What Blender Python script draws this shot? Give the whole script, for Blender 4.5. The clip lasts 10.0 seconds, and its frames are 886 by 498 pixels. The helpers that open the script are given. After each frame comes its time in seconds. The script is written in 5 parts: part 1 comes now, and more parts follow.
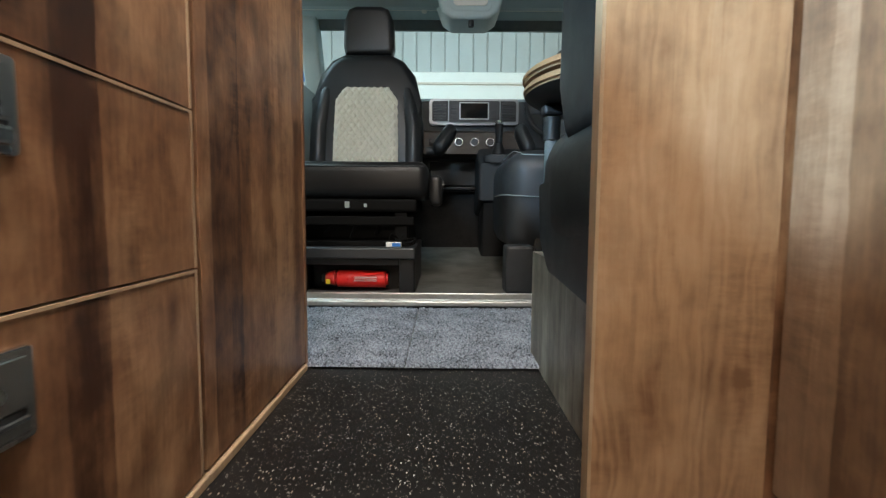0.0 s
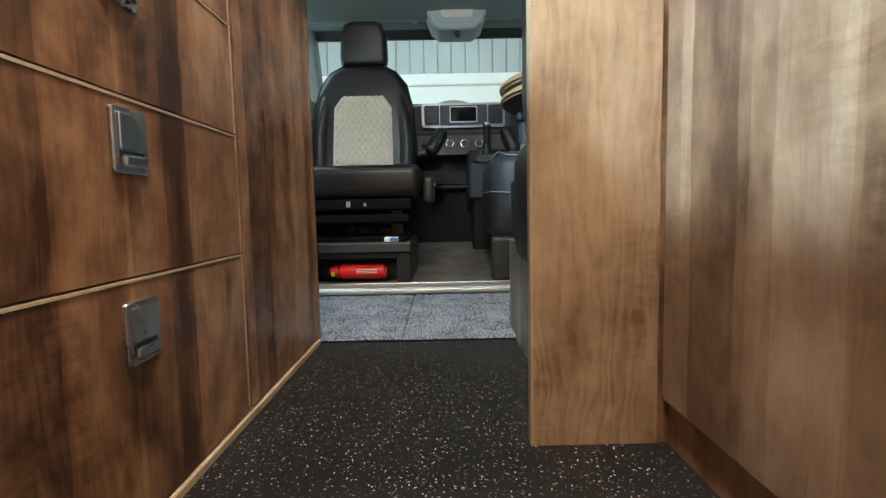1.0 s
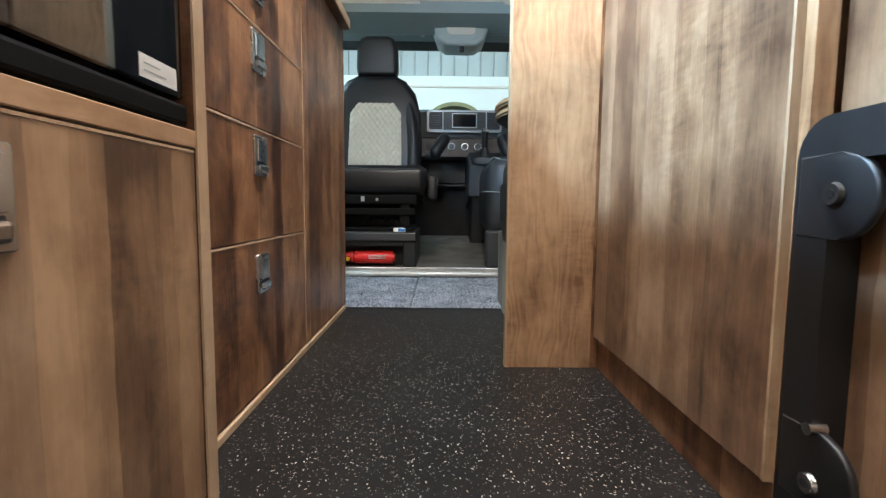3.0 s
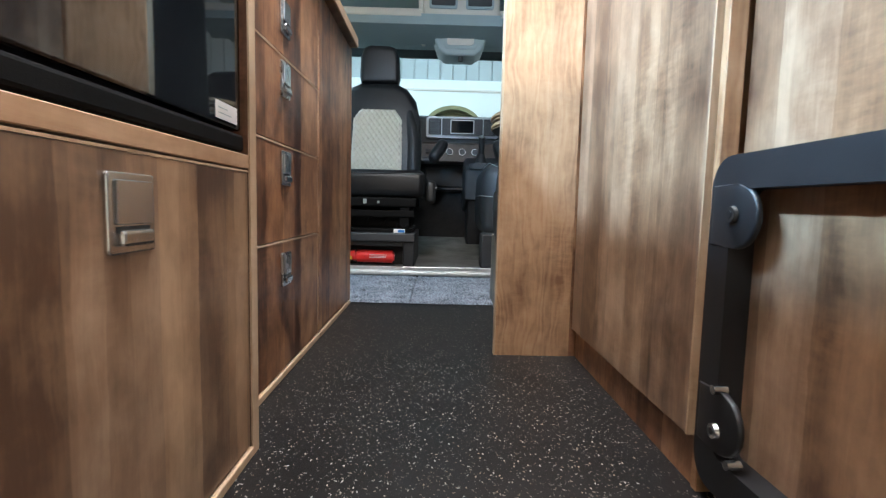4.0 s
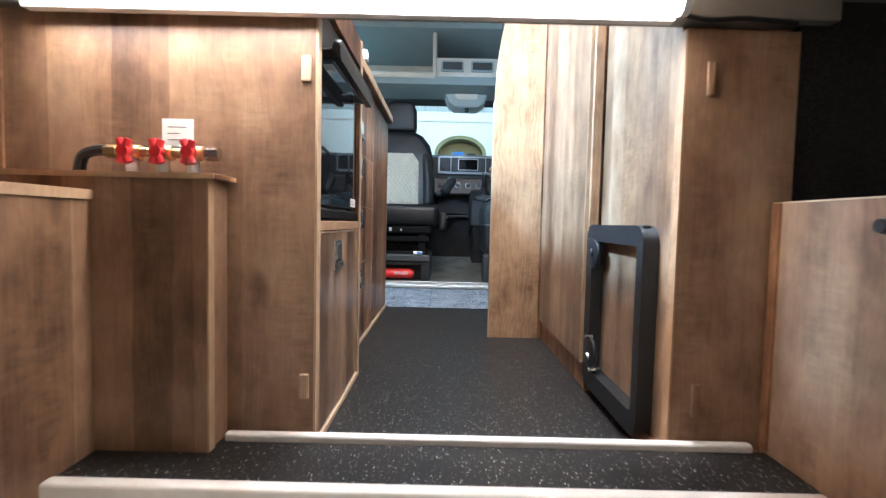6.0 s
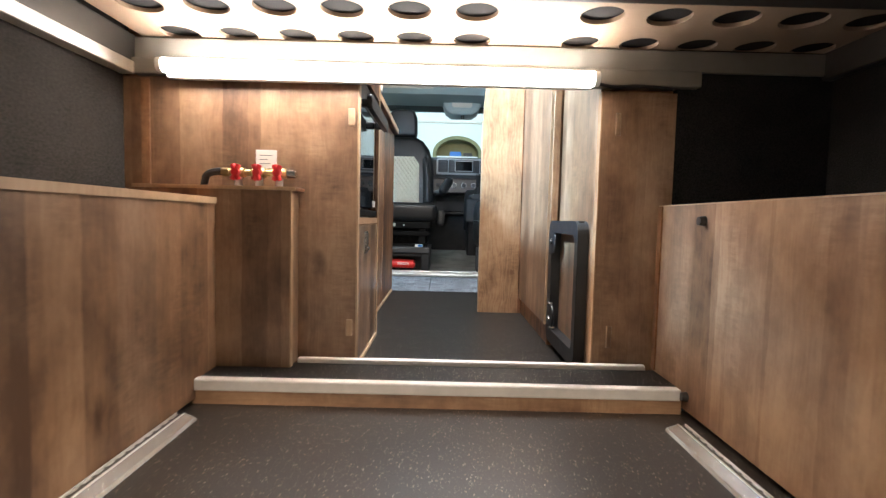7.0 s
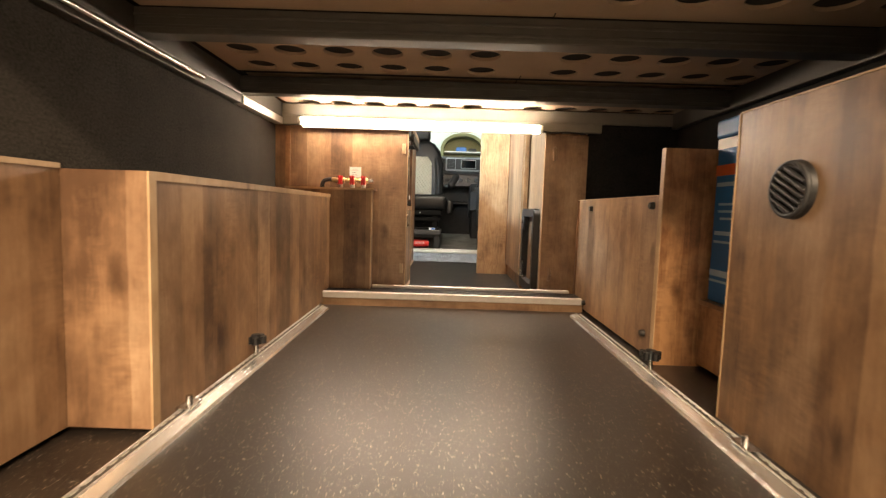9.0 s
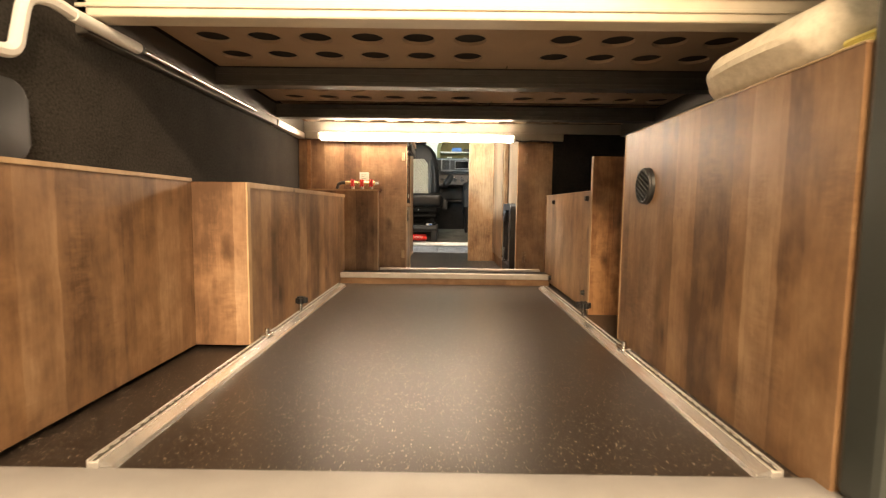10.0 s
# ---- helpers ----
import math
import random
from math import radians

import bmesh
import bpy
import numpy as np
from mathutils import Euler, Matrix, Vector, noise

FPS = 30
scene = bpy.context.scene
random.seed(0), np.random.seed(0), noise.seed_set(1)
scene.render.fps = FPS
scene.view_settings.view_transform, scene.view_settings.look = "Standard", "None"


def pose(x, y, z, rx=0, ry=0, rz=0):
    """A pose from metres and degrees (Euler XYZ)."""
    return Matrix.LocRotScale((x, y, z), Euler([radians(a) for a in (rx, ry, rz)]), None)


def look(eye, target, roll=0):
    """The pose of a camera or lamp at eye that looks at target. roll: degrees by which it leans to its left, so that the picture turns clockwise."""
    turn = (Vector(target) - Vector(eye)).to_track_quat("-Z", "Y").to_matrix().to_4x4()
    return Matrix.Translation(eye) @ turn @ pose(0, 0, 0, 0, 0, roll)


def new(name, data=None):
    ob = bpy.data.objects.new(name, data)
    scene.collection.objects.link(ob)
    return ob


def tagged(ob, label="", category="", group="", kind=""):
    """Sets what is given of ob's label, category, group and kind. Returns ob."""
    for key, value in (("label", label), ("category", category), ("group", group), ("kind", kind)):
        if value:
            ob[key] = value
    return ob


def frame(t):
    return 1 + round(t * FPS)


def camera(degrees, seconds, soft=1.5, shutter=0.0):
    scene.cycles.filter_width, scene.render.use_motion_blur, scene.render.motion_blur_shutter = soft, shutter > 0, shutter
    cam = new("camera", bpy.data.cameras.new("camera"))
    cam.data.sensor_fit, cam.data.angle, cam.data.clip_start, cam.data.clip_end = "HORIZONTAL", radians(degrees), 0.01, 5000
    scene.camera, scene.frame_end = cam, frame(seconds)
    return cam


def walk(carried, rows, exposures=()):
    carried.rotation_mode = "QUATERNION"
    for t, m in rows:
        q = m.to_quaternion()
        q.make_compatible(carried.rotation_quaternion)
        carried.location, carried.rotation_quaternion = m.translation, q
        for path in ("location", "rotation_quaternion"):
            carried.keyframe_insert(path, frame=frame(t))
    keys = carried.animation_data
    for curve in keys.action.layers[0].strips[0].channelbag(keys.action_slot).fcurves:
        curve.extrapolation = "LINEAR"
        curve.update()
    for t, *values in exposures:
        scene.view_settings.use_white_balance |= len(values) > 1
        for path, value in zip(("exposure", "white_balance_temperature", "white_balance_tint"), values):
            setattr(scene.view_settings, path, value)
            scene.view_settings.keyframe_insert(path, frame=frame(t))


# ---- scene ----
cam = camera(85.0, 10.0, 1.3, 0.32)
PATH = [
    (0, (0.03, 0.027, 0.346), (0.031, 2.021, 0.183), 0.4),
    (0.5, (0.034, -0.102, 0.34), (0.032, 1.891, 0.177), 0.6),
    (1, (0.056, -0.168, 0.339), (0.059, 1.825, 0.17), -1.2),
    (1.5, (0.059, -0.234, 0.338), (0.062, 1.759, 0.166), -2.0),
    (2, (0.062, -0.309, 0.334), (0.062, 1.683, 0.157), -1.8),
    (2.5, (0.046, -0.411, 0.333), (0.051, 1.581, 0.152), -0.2),
    (4, (0.035, -0.624, 0.349), (0.065, 1.368, 0.17), 1.4),
    (4.5, (0.027, -0.73, 0.359), (0.068, 1.262, 0.19), 2.7),
    (5, (0.018, -0.845, 0.369), (0.049, 1.148, 0.215), 2.4),
    (5.5, (0.019, -1.007, 0.392), (0.023, 0.989, 0.267), 1.2),
    (5.7, (0.008, -1.100, 0.403), (0.004, 0.896, 0.286), 1.4),
    (6.8, (0.018, -1.56, 0.414), (0.031, 0.437, 0.314), 1.0),
    (7, (0.008, -1.638, 0.409), (0.017, 0.358, 0.286), 1.4),
    (7.5, (-0.002, -1.887, 0.41), (-0.041, 0.109, 0.284), 1.7),
    (8, (0.006, -2.109, 0.425), (-0.033, -0.114, 0.301), 1.1),
    (8.5, (-0.001, -2.322, 0.426), (-0.007, -0.327, 0.288), 1.1),
    (9, (-0.025, -2.543, 0.4), (-0.034, -0.55, 0.234), 1.8),
    (9.5, (-0.003, -2.808, 0.398), (-0.022, -0.815, 0.226), 1.2),
    (10, (0.01, -3.024, 0.387), (0.002, -1.031, 0.215), 0.7),
]
LOOKS = [(0, 0.05, 6300, 10), (1.2, 0.1, 6300, 10), (2.0, 0.24, 6100, 10), (3.5, 0.26, 5750, 10), (4.5, 0.36, 5350, 10), (5.2, 0.5, 5250, 10), (6.0, 0.56, 5300, 10), (7.0, 0.42, 5750, 10), (8.0, 0.38, 6150, 10), (9.0, 0.46, 7500, 14), (9.5, 0.5, 8300, 16), (10, 0.5, 7900, 14)]
walk(cam, [(t, look(eye, target, roll)) for t, eye, target, roll in PATH], LOOKS)

# ---------------------------------------------------------------- world and light
world = bpy.data.worlds.new("world")
scene.world = world
world.use_nodes = True
wn = world.node_tree.nodes
sky = wn.new("ShaderNodeTexSky")
sky.sky_type, sky.sun_disc, sky.sun_elevation, sky.sun_rotation = "NISHITA", False, radians(35), radians(20)
world.node_tree.links.new(sky.outputs[0], wn["Background"].inputs[0])
wn["Background"].inputs[1].default_value = 0.08


def area(name, m, sx, sy, power, colour):
    data = bpy.data.lights.new(name, "AREA")
    data.shape, data.size, data.size_y, data.energy, data.color = "RECTANGLE", sx, sy, power, colour
    ob = new(name, data)
    ob.matrix_world = m
    return ob


COOL, NEUTRAL, WARM = (0.60, 0.90, 1.0), (1.0, 0.925, 0.84), (1.0, 0.80, 0.58)
# tubes under the workshop roof, in front of the windscreen and behind the van
area("workshop_light", look((0, 5.3, 3.3), (0, 5.9, 0)), 3.4, 0.5, 52, COOL)
area("workshop_light", look((-2.6, 2.2, 3.4), (-3.7, 2.21, 0.6)), 0.5, 5.0, 330, COOL)
area("workshop_light", look((0.3, -6.4, 3.3), (0, -4.0, 0)), 4.0, 0.6, 640, WARM)
# strip under the locker over the worktop, then two added fills at ceiling height
area("locker_strip_light", look((-0.64, -0.1, 1.27), (-0.1, -0.1, 0.75)), 0.72, 0.05, 64.0, (0.45, 0.74, 1.0))
area("ceiling_fill", look((-0.04, -0.18, 1.86), (-0.04, -0.15, 0)), 0.14, 0.14, 33, NEUTRAL)
area("ceiling_fill", look((0.12, 0.5, 1.86), (-0.05, 0.3, 0)), 0.14, 0.14, 19, NEUTRAL)


# ---------------------------------------------------------------- materials
class Mat:
    """A small builder round a Principled material."""

    def __init__(self, name, rough=0.5, metal=0.0, colour=(0.5, 0.5, 0.5)):
        self.m = bpy.data.materials.new(name)
        self.m.use_nodes = True
        self.t = self.m.node_tree
        self.b = self.t.nodes["Principled BSDF"]
        self.set("Roughness", rough), self.set("Metallic", metal)
        self.set("Base Color", (*colour, 1))

    def set(self, key, value):
        self.b.inputs[key].default_value = value
        return self

    def node(self, kind, **inputs):
        n = self.t.nodes.new(kind)
        for k, v in inputs.items():
            self.put(n.inputs[k.replace("_", " ")], v)
        return n

    def put(self, socket, v):
        if isinstance(v, bpy.types.NodeSocket):
            self.t.links.new(v, socket)
        else:
            socket.default_value = v

    def math(self, op, a, b=0.0, c=0.0):
        n = self.t.nodes.new("ShaderNodeMath")
        n.operation = op
        for s, v in zip(n.inputs, (a, b, c)):
            self.put(s, v)
        return n.outputs[0]

    def place(self, scale=(1, 1, 1)):
        g = self.node("ShaderNodeNewGeometry").outputs["Position"]
        return self.node("ShaderNodeMapping", Vector=g, Scale=scale).outputs[0]

    def noise(self, vector, scale, detail=4.0, rough=0.55):
        return self.node("ShaderNodeTexNoise", Vector=vector, Scale=scale, Detail=detail, Roughness=rough).outputs["Fac"]

    def ramp(self, fac, *stops):
        n = self.node("ShaderNodeValToRGB", Fac=fac)
        e = n.color_ramp.elements
        while len(e) < len(stops):
            e.new(0.5)
        for el, (p, c) in zip(e, stops):
            el.position, el.color = p, (*c, 1)
        return n.outputs[0]

    def mix(self, fac, a, b, mode="MIX"):
        n = self.t.nodes.new("ShaderNodeMix")
        n.data_type, n.blend_type = "RGBA", mode
        for s, v in zip((n.inputs[0], n.inputs[6], n.inputs[7]), (fac, a, b)):
            self.put(s, v if isinstance(v, (bpy.types.NodeSocket, float, int)) else (*v, 1))
        return n.outputs[2]

    def colour(self, v):
        self.put(self.b.inputs["Base Color"], v)
        return self

    def rough(self, v):
        self.put(self.b.inputs["Roughness"], v)
        return self

    def bump(self, h, strength=0.2, dist=0.002):
        n = self.node("ShaderNodeBump", Height=h, Strength=strength, Distance=dist)
        self.t.links.new(n.outputs[0], self.b.inputs["Normal"])
        return self


def wood(name, dark, mid, light, plank=0.085, shift=0.0, rough=0.42, smudge=0.5, lines=0.10, steps=0.3, lacquer=0.0, lying=False):
    """Wood-look laminate, its grain upright: planks of uneven width side by side, warm or grey, with streaks,
    cross ripples, blots and knots."""
    k = Mat(name)
    pos = k.node("ShaderNodeNewGeometry").outputs["Position"]
    xyz = k.node("ShaderNodeSeparateXYZ", Vector=pos).outputs
    u = k.math("ADD", k.math("ADD", xyz[0], k.math("MULTIPLY", xyz[1], 1.07)), shift)
    z = xyz[2]
    if lying:  # grain that runs level
        u, z = z, u
    wob = k.noise(k.node("ShaderNodeCombineXYZ", X=u, Y=k.math("MULTIPLY", z, 1.2), Z=3.0).outputs[0], 4.0, 4)
    uw = k.math("ADD", u, k.math("MULTIPLY", wob, 0.03))

    def field(su, sz, seed, detail=4.0, along=uw):
        v = k.node("ShaderNodeCombineXYZ", X=k.math("MULTIPLY", along, su), Y=k.math("MULTIPLY", z, sz), Z=seed)
        return k.noise(v.outputs[0], 1.0, detail, 0.6)

    def planks(width, fray):
        n = k.node("ShaderNodeTexVoronoi", Scale=1.0)
        n.voronoi_dimensions = "1D"
        k.put(n.inputs["W"], k.math("DIVIDE", k.math("MULTIPLY_ADD", field(70.0, 6.0, 31.0 + width, 3.0, u), fray, u), width))
        return k.node("ShaderNodeSeparateColor", Color=n.outputs["Color"]).outputs

    wide, narrow = planks(plank, 0.014), planks(plank * 0.4, 0.02)
    clouds = field(7.0, 3.6, 1.7 + shift, 6.0)
    streaks = field(75.0, 2.4, 5.1)
    grain = field(330.0, 16.0, 9.3, 3.0)
    blots = field(12.0, 9.0, 13.0, 6.0)
    mottle = field(17.0, 13.0, 37.0, 6.0)
    ripple = k.math("MULTIPLY", k.math("SUBTRACT", field(26.0, 105.0, 41.0, 3.0), 0.5), k.ramp(field(9.0, 3.0, 43.0, 2.0), (0.5, (0, 0, 0)), (0.66, (1, 1, 1))))
    rings = k.math("SINE", k.math("MULTIPLY_ADD", uw, 340.0, k.math("MULTIPLY", field(12.0, 2.4, 17.0, 3.0), 60.0)))

    def centred(v, gain):
        return k.math("MULTIPLY", k.math("SUBTRACT", v, 0.5), gain)

    val = k.math("ADD", centred(wide[0], steps), centred(narrow[0], steps * 0.5))
    for v, gain in ((clouds, 0.72), (streaks, 0.12), (grain, 0.13), (mottle, 0.26 + 0.7 * smudge)):
        val = k.math("ADD", val, centred(v, gain))
    val = k.math("ADD", val, k.math("MULTIPLY", ripple, 0.35))
    val = k.math("ADD", val, k.math("MULTIPLY", k.math("MULTIPLY", rings, field(16.0, 3.5, 23.0, 3.0)), lines * 0.5))
    col = k.ramp(k.math("ADD", val, 0.5), (0.27, dark), (0.5, mid), (0.75, light))
    grey = tuple(0.36 * mid[0] + 0.5 * mid[1] + 0.14 * mid[2] + d for d in (0.016, 0.0, -0.012))
    col = k.mix(k.math("MULTIPLY", wide[1], 0.16), col, k.mix(1.0, col, tuple(c * 0.78 / max(m, 0.01) for c, m in zip(grey, mid)), "MULTIPLY"))
    dirt = k.ramp(blots, (0.27, (1 - smudge * 0.8,) * 3), (0.5, (1, 1, 1)))
    col = k.mix(1.0, col, dirt, "MULTIPLY")
    knots = k.node("ShaderNodeTexVoronoi", Vector=k.node("ShaderNodeCombineXYZ", X=k.math("MULTIPLY", uw, 6.5), Y=k.math("MULTIPLY", z, 3.0), Z=0.4 + shift).outputs[0], Scale=1.0)
    near = k.ramp(k.math("MULTIPLY_ADD", mottle, 0.12, knots.outputs["Distance"]), (0.08, (0.32, 0.27, 0.24)), (0.2, (1, 1, 1)))
    k.colour(k.mix(1.0, col, near, "MULTIPLY"))
    k.rough(k.math("MULTIPLY_ADD", clouds, 0.16, rough - 0.08))
    k.bump(k.math("ADD", grain, k.math("MULTIPLY", mottle, 0.9)), 0.14, 0.0012)
    k.set("Coat Weight", lacquer).set("Coat Roughness", 0.30)
    return k.m


WALNUT = wood("walnut_laminate", (0.052, 0.018, 0.007), (0.208, 0.090, 0.036), (0.41, 0.212, 0.094), 0.11, 0.0, 0.42, 0.62, 0.08, 0.24)
WALNUT_B = wood("walnut_laminate_grey", (0.078, 0.037, 0.018), (0.245, 0.135, 0.067), (0.42, 0.265, 0.148), 0.09, 4.3, 0.37, 0.40, 0.05, 0.30, 0.45)
WALNUT_C = wood("walnut_laminate_store", (0.10, 0.050, 0.025), (0.240, 0.130, 0.066), (0.40, 0.245, 0.133), 0.10, 8.1, 0.42, 0.30, 0.05, 0.24)
OAK = wood("oak_laminate", (0.185, 0.086, 0.036), (0.385, 0.212, 0.099), (0.51, 0.315, 0.168), 0.12, 2.2, 0.46, 0.30, 0.16, 0.12)
GREYWOOD = wood("grey_wood_laminate", (0.09, 0.07, 0.05), (0.2, 0.165, 0.125), (0.32, 0.28, 0.22), 0.05, 6.0)
EDGE = wood("light_edge_band", (0.28, 0.17, 0.09), (0.43, 0.285, 0.16), (0.53, 0.38, 0.235), 0.3, 1.0, 0.48, 0.15, 0.12, 0.1)
OAK_RAIL = wood("oak_rail_laminate", (0.185, 0.086, 0.036), (0.36, 0.20, 0.095), (0.51, 0.315, 0.168), 0.12, 2.2, 0.46, 0.30, 0.10, 0.12, 0.0, True)
LEDGE = wood("walnut_ledge_laminate", (0.10, 0.050, 0.025), (0.240, 0.130, 0.066), (0.40, 0.245, 0.133), 0.10, 8.1, 0.42, 0.30, 0.05, 0.24, 0.0, True)


def vinyl(name, base, spec, gloss=0.25, rough=0.33):
    """Dark sheet vinyl with thin pale chips lying at all angles."""
    k = Mat(name, 0.4).set("Specular IOR Level", gloss)
    p = k.place()
    fine, soft = k.noise(p, 700, 2), k.noise(p, 5, 4)
    col = k.ramp(k.math("MULTIPLY_ADD", fine, 0.6, k.math("MULTIPLY", soft, 0.4)), (0.25, tuple(c * 0.65 for c in base)), (0.7, tuple(c * 1.4 for c in base)))
    pos = k.node("ShaderNodeNewGeometry").outputs["Position"]
    for turn, size, cut, share, tint in ((12, 150, 0.20, 0.84, spec), (-14, 165, 0.21, 0.86, spec), (68, 175, 0.20, 0.89, spec), (118, 135, 0.19, 0.86, tuple(c * 0.7 for c in spec)), (95, 260, 0.24, 0.80, tuple(c * 0.55 for c in spec)), (160, 300, 0.24, 0.80, tuple(c * 0.4 for c in spec))):
        spun = k.node("ShaderNodeMapping", Vector=pos, Rotation=(0, 0, radians(turn)), Location=(turn * 0.37, turn * 0.11, 0)).outputs[0]
        long = k.node("ShaderNodeMapping", Vector=spun, Scale=(size * 1.55, size * 0.72, 0.0)).outputs[0]
        v = k.node("ShaderNodeTexVoronoi", Vector=long, Scale=1.0)
        rnd = k.node("ShaderNodeSeparateColor", Color=v.outputs["Color"]).outputs
        hit = k.math("MULTIPLY", k.math("LESS_THAN", v.outputs["Distance"], k.math("MULTIPLY_ADD", rnd[2], cut * 0.7, cut * 0.6)), k.math("GREATER_THAN", rnd[0], share))
        shade = k.mix(rnd[1], tint, (tint[0] * 0.8, tint[1] * 0.62, tint[2] * 0.46))
        col = k.mix(hit, col, shade)
    k.colour(col)
    k.rough(k.math("MULTIPLY_ADD", fine, 0.16, rough))
    k.bump(fine, 0.22, 0.0008)
    return k.m


VINYL = vinyl("flecked_vinyl", (0.0085, 0.0076, 0.0069), (0.45, 0.44, 0.41), 0.2)
STORE_VINYL = vinyl("flecked_vinyl_store", (0.016, 0.0118, 0.0092), (0.36, 0.32, 0.27), 0.7, 0.29)
CAB_VINYL = Mat("cab_floor_vinyl", 0.55)
CAB_VINYL.colour(CAB_VINYL.ramp(CAB_VINYL.noise(CAB_VINYL.place(), 7, 6), (0.35, (0.085, 0.082, 0.072)), (0.65, (0.20, 0.195, 0.175)))).bump(CAB_VINYL.noise(CAB_VINYL.place(), 500), 0.3)
CAB_VINYL = CAB_VINYL.m


def fabric(name, dark, light, scale, strength=0.5, rough=0.95):
    k = Mat(name, rough)
    p = k.place()
    f, g = k.noise(p, scale, 3, 0.7), k.noise(p, scale * 0.06, 4)
    v = k.math("MULTIPLY_ADD", f, 0.75, k.math("MULTIPLY", g, 0.25))
    k.colour(k.ramp(v, (0.36, dark), (0.62, light)))
    k.bump(f, strength, 0.003).set("Specular IOR Level", 0.15)
    return k.m


CARPET = fabric("grey_carpet", (0.022, 0.024, 0.030), (0.36, 0.385, 0.43), 190, 0.9)
FELT = fabric("dark_felt", (0.020, 0.0175, 0.0155), (0.052, 0.046, 0.040), 170, 0.4)
BLACK_FELT = fabric("black_felt", (0.012, 0.012, 0.012), (0.032, 0.030, 0.028), 240, 0.5)
CREAM_CLOTH = fabric("cream_leather_quilt", (0.40, 0.36, 0.28), (0.53, 0.49, 0.39), 300, 0.2, 0.6)
SEAT_COVER = fabric("beige_cover", (0.62, 0.55, 0.44), (0.76, 0.69, 0.57), 60, 0.25)


def plain(name, colour, rough=0.5, metal=0.0, vary=0.25, scale=18.0, bump=0.05, gloss=0.5):
    k = Mat(name, rough, metal).set("Specular IOR Level", gloss)
    p = k.place()
    n, fine = k.noise(p, scale, 5), k.noise(p, scale * 26, 3)
    lo, hi = tuple(c * (1 - vary) for c in colour), tuple(min(1, c * (1 + vary)) for c in colour)
    k.colour(k.ramp(k.math("MULTIPLY_ADD", fine, 0.3, k.math("MULTIPLY", n, 0.7)), (0.3, lo), (0.7, hi)))
    k.rough(k.math("MULTIPLY_ADD", n, 0.16, max(0.03, rough - 0.08)))
    k.bump(fine, bump, 0.001)
    return k.m


LEATHER = plain("black_leather", (0.007, 0.007, 0.0075), 0.40, 0, 0.25, 22, 0.35, 0.35)
GREY_LEATHER = plain("grey_leather", (0.026, 0.028, 0.031), 0.45, 0, 0.2, 22, 0.3, 0.4)
BLACK = plain("black_plastic", (0.009, 0.009, 0.0095), 0.45, 0, 0.3, 30, 0.2)
MATT = plain("matt_black_steel", (0.003, 0.003, 0.003), 0.7, 0, 0.3, 30, 0.2, 0.12)
DARK_GREY = plain("dark_grey_plastic", (0.028, 0.029, 0.031), 0.5, 0, 0.2, 30, 0.25)
DASH = plain("dash_plastic", (0.030, 0.032, 0.033), 0.6, 0, 0.15, 30, 0.3)
DASH_TRIM = plain("brown_dash_trim", (0.045, 0.032, 0.024), 0.4, 0, 0.3, 40)
BAND = plain("grey_band", (0.10, 0.12, 0.125), 0.5, 0, 0.15, 20)
HEADLINER = plain("headliner", (0.31, 0.37, 0.37), 0.85, 0, 0.06, 6, 0.2)
CREAM_PLASTIC = plain("cream_plastic", (0.58, 0.54, 0.46), 0.55, 0, 0.06, 9)
CONSOLE = plain("console_plastic", (0.32, 0.37, 0.36), 0.5, 0, 0.06, 9)
CHROME = plain("brushed_chrome", (0.55, 0.54, 0.52), 0.24, 1.0, 0.15, 60)
NICKEL = plain("satin_nickel", (0.60, 0.59, 0.57), 0.27, 1.0, 0.05, 5, 0.0)
SILVER_TRIM = plain("silver_dash_trim", (0.27, 0.28, 0.285), 0.35, 0.5, 0.04, 30, 0.005)
ALU = plain("aluminium", (0.68, 0.66, 0.62), 0.42, 0.75, 0.12, 40, 0.1)
SILL_PAINT = plain("rear_sill_paint", (0.24, 0.235, 0.23), 0.4, 0.0, 0.1, 20)
RAIL = plain("polished_rail", (0.74, 0.73, 0.71), 0.2, 0.8, 0.08, 14, 0.04)
ALU_PAINT = plain("white_trim", (0.62, 0.58, 0.53), 0.38, 0.0, 0.1, 30)
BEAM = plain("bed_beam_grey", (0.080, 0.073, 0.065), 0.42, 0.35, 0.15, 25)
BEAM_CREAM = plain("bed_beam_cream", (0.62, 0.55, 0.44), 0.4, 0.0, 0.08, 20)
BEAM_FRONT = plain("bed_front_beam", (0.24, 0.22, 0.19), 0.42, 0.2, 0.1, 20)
PLY = plain("plywood_panel", (0.40, 0.285, 0.195), 0.6, 0, 0.12, 8, 0.1)
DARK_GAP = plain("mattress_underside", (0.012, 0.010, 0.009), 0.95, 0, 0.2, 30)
RED = plain("red_enamel", (0.68, 0.022, 0.018), 0.3, 0, 0.12, 30)
RED_TAP = plain("red_tap_plastic", (0.62, 0.025, 0.03), 0.35, 0, 0.1, 30)
BRASS = plain("brass", (0.55, 0.40, 0.2), 0.3, 1.0, 0.15, 50)
WHITE = plain("white_paint", (0.74, 0.73, 0.70), 0.5, 0, 0.05, 5)
YELLOW = plain("yellow_plastic", (0.75, 0.55, 0.03), 0.45, 0, 0.1, 20)
PALE_YELLOW = plain("pale_yellow_cloth", (0.72, 0.62, 0.22), 0.8, 0, 0.1, 30)
BLUE = plain("blue_box_card", (0.012, 0.125, 0.35), 0.5, 0, 0.12, 7)
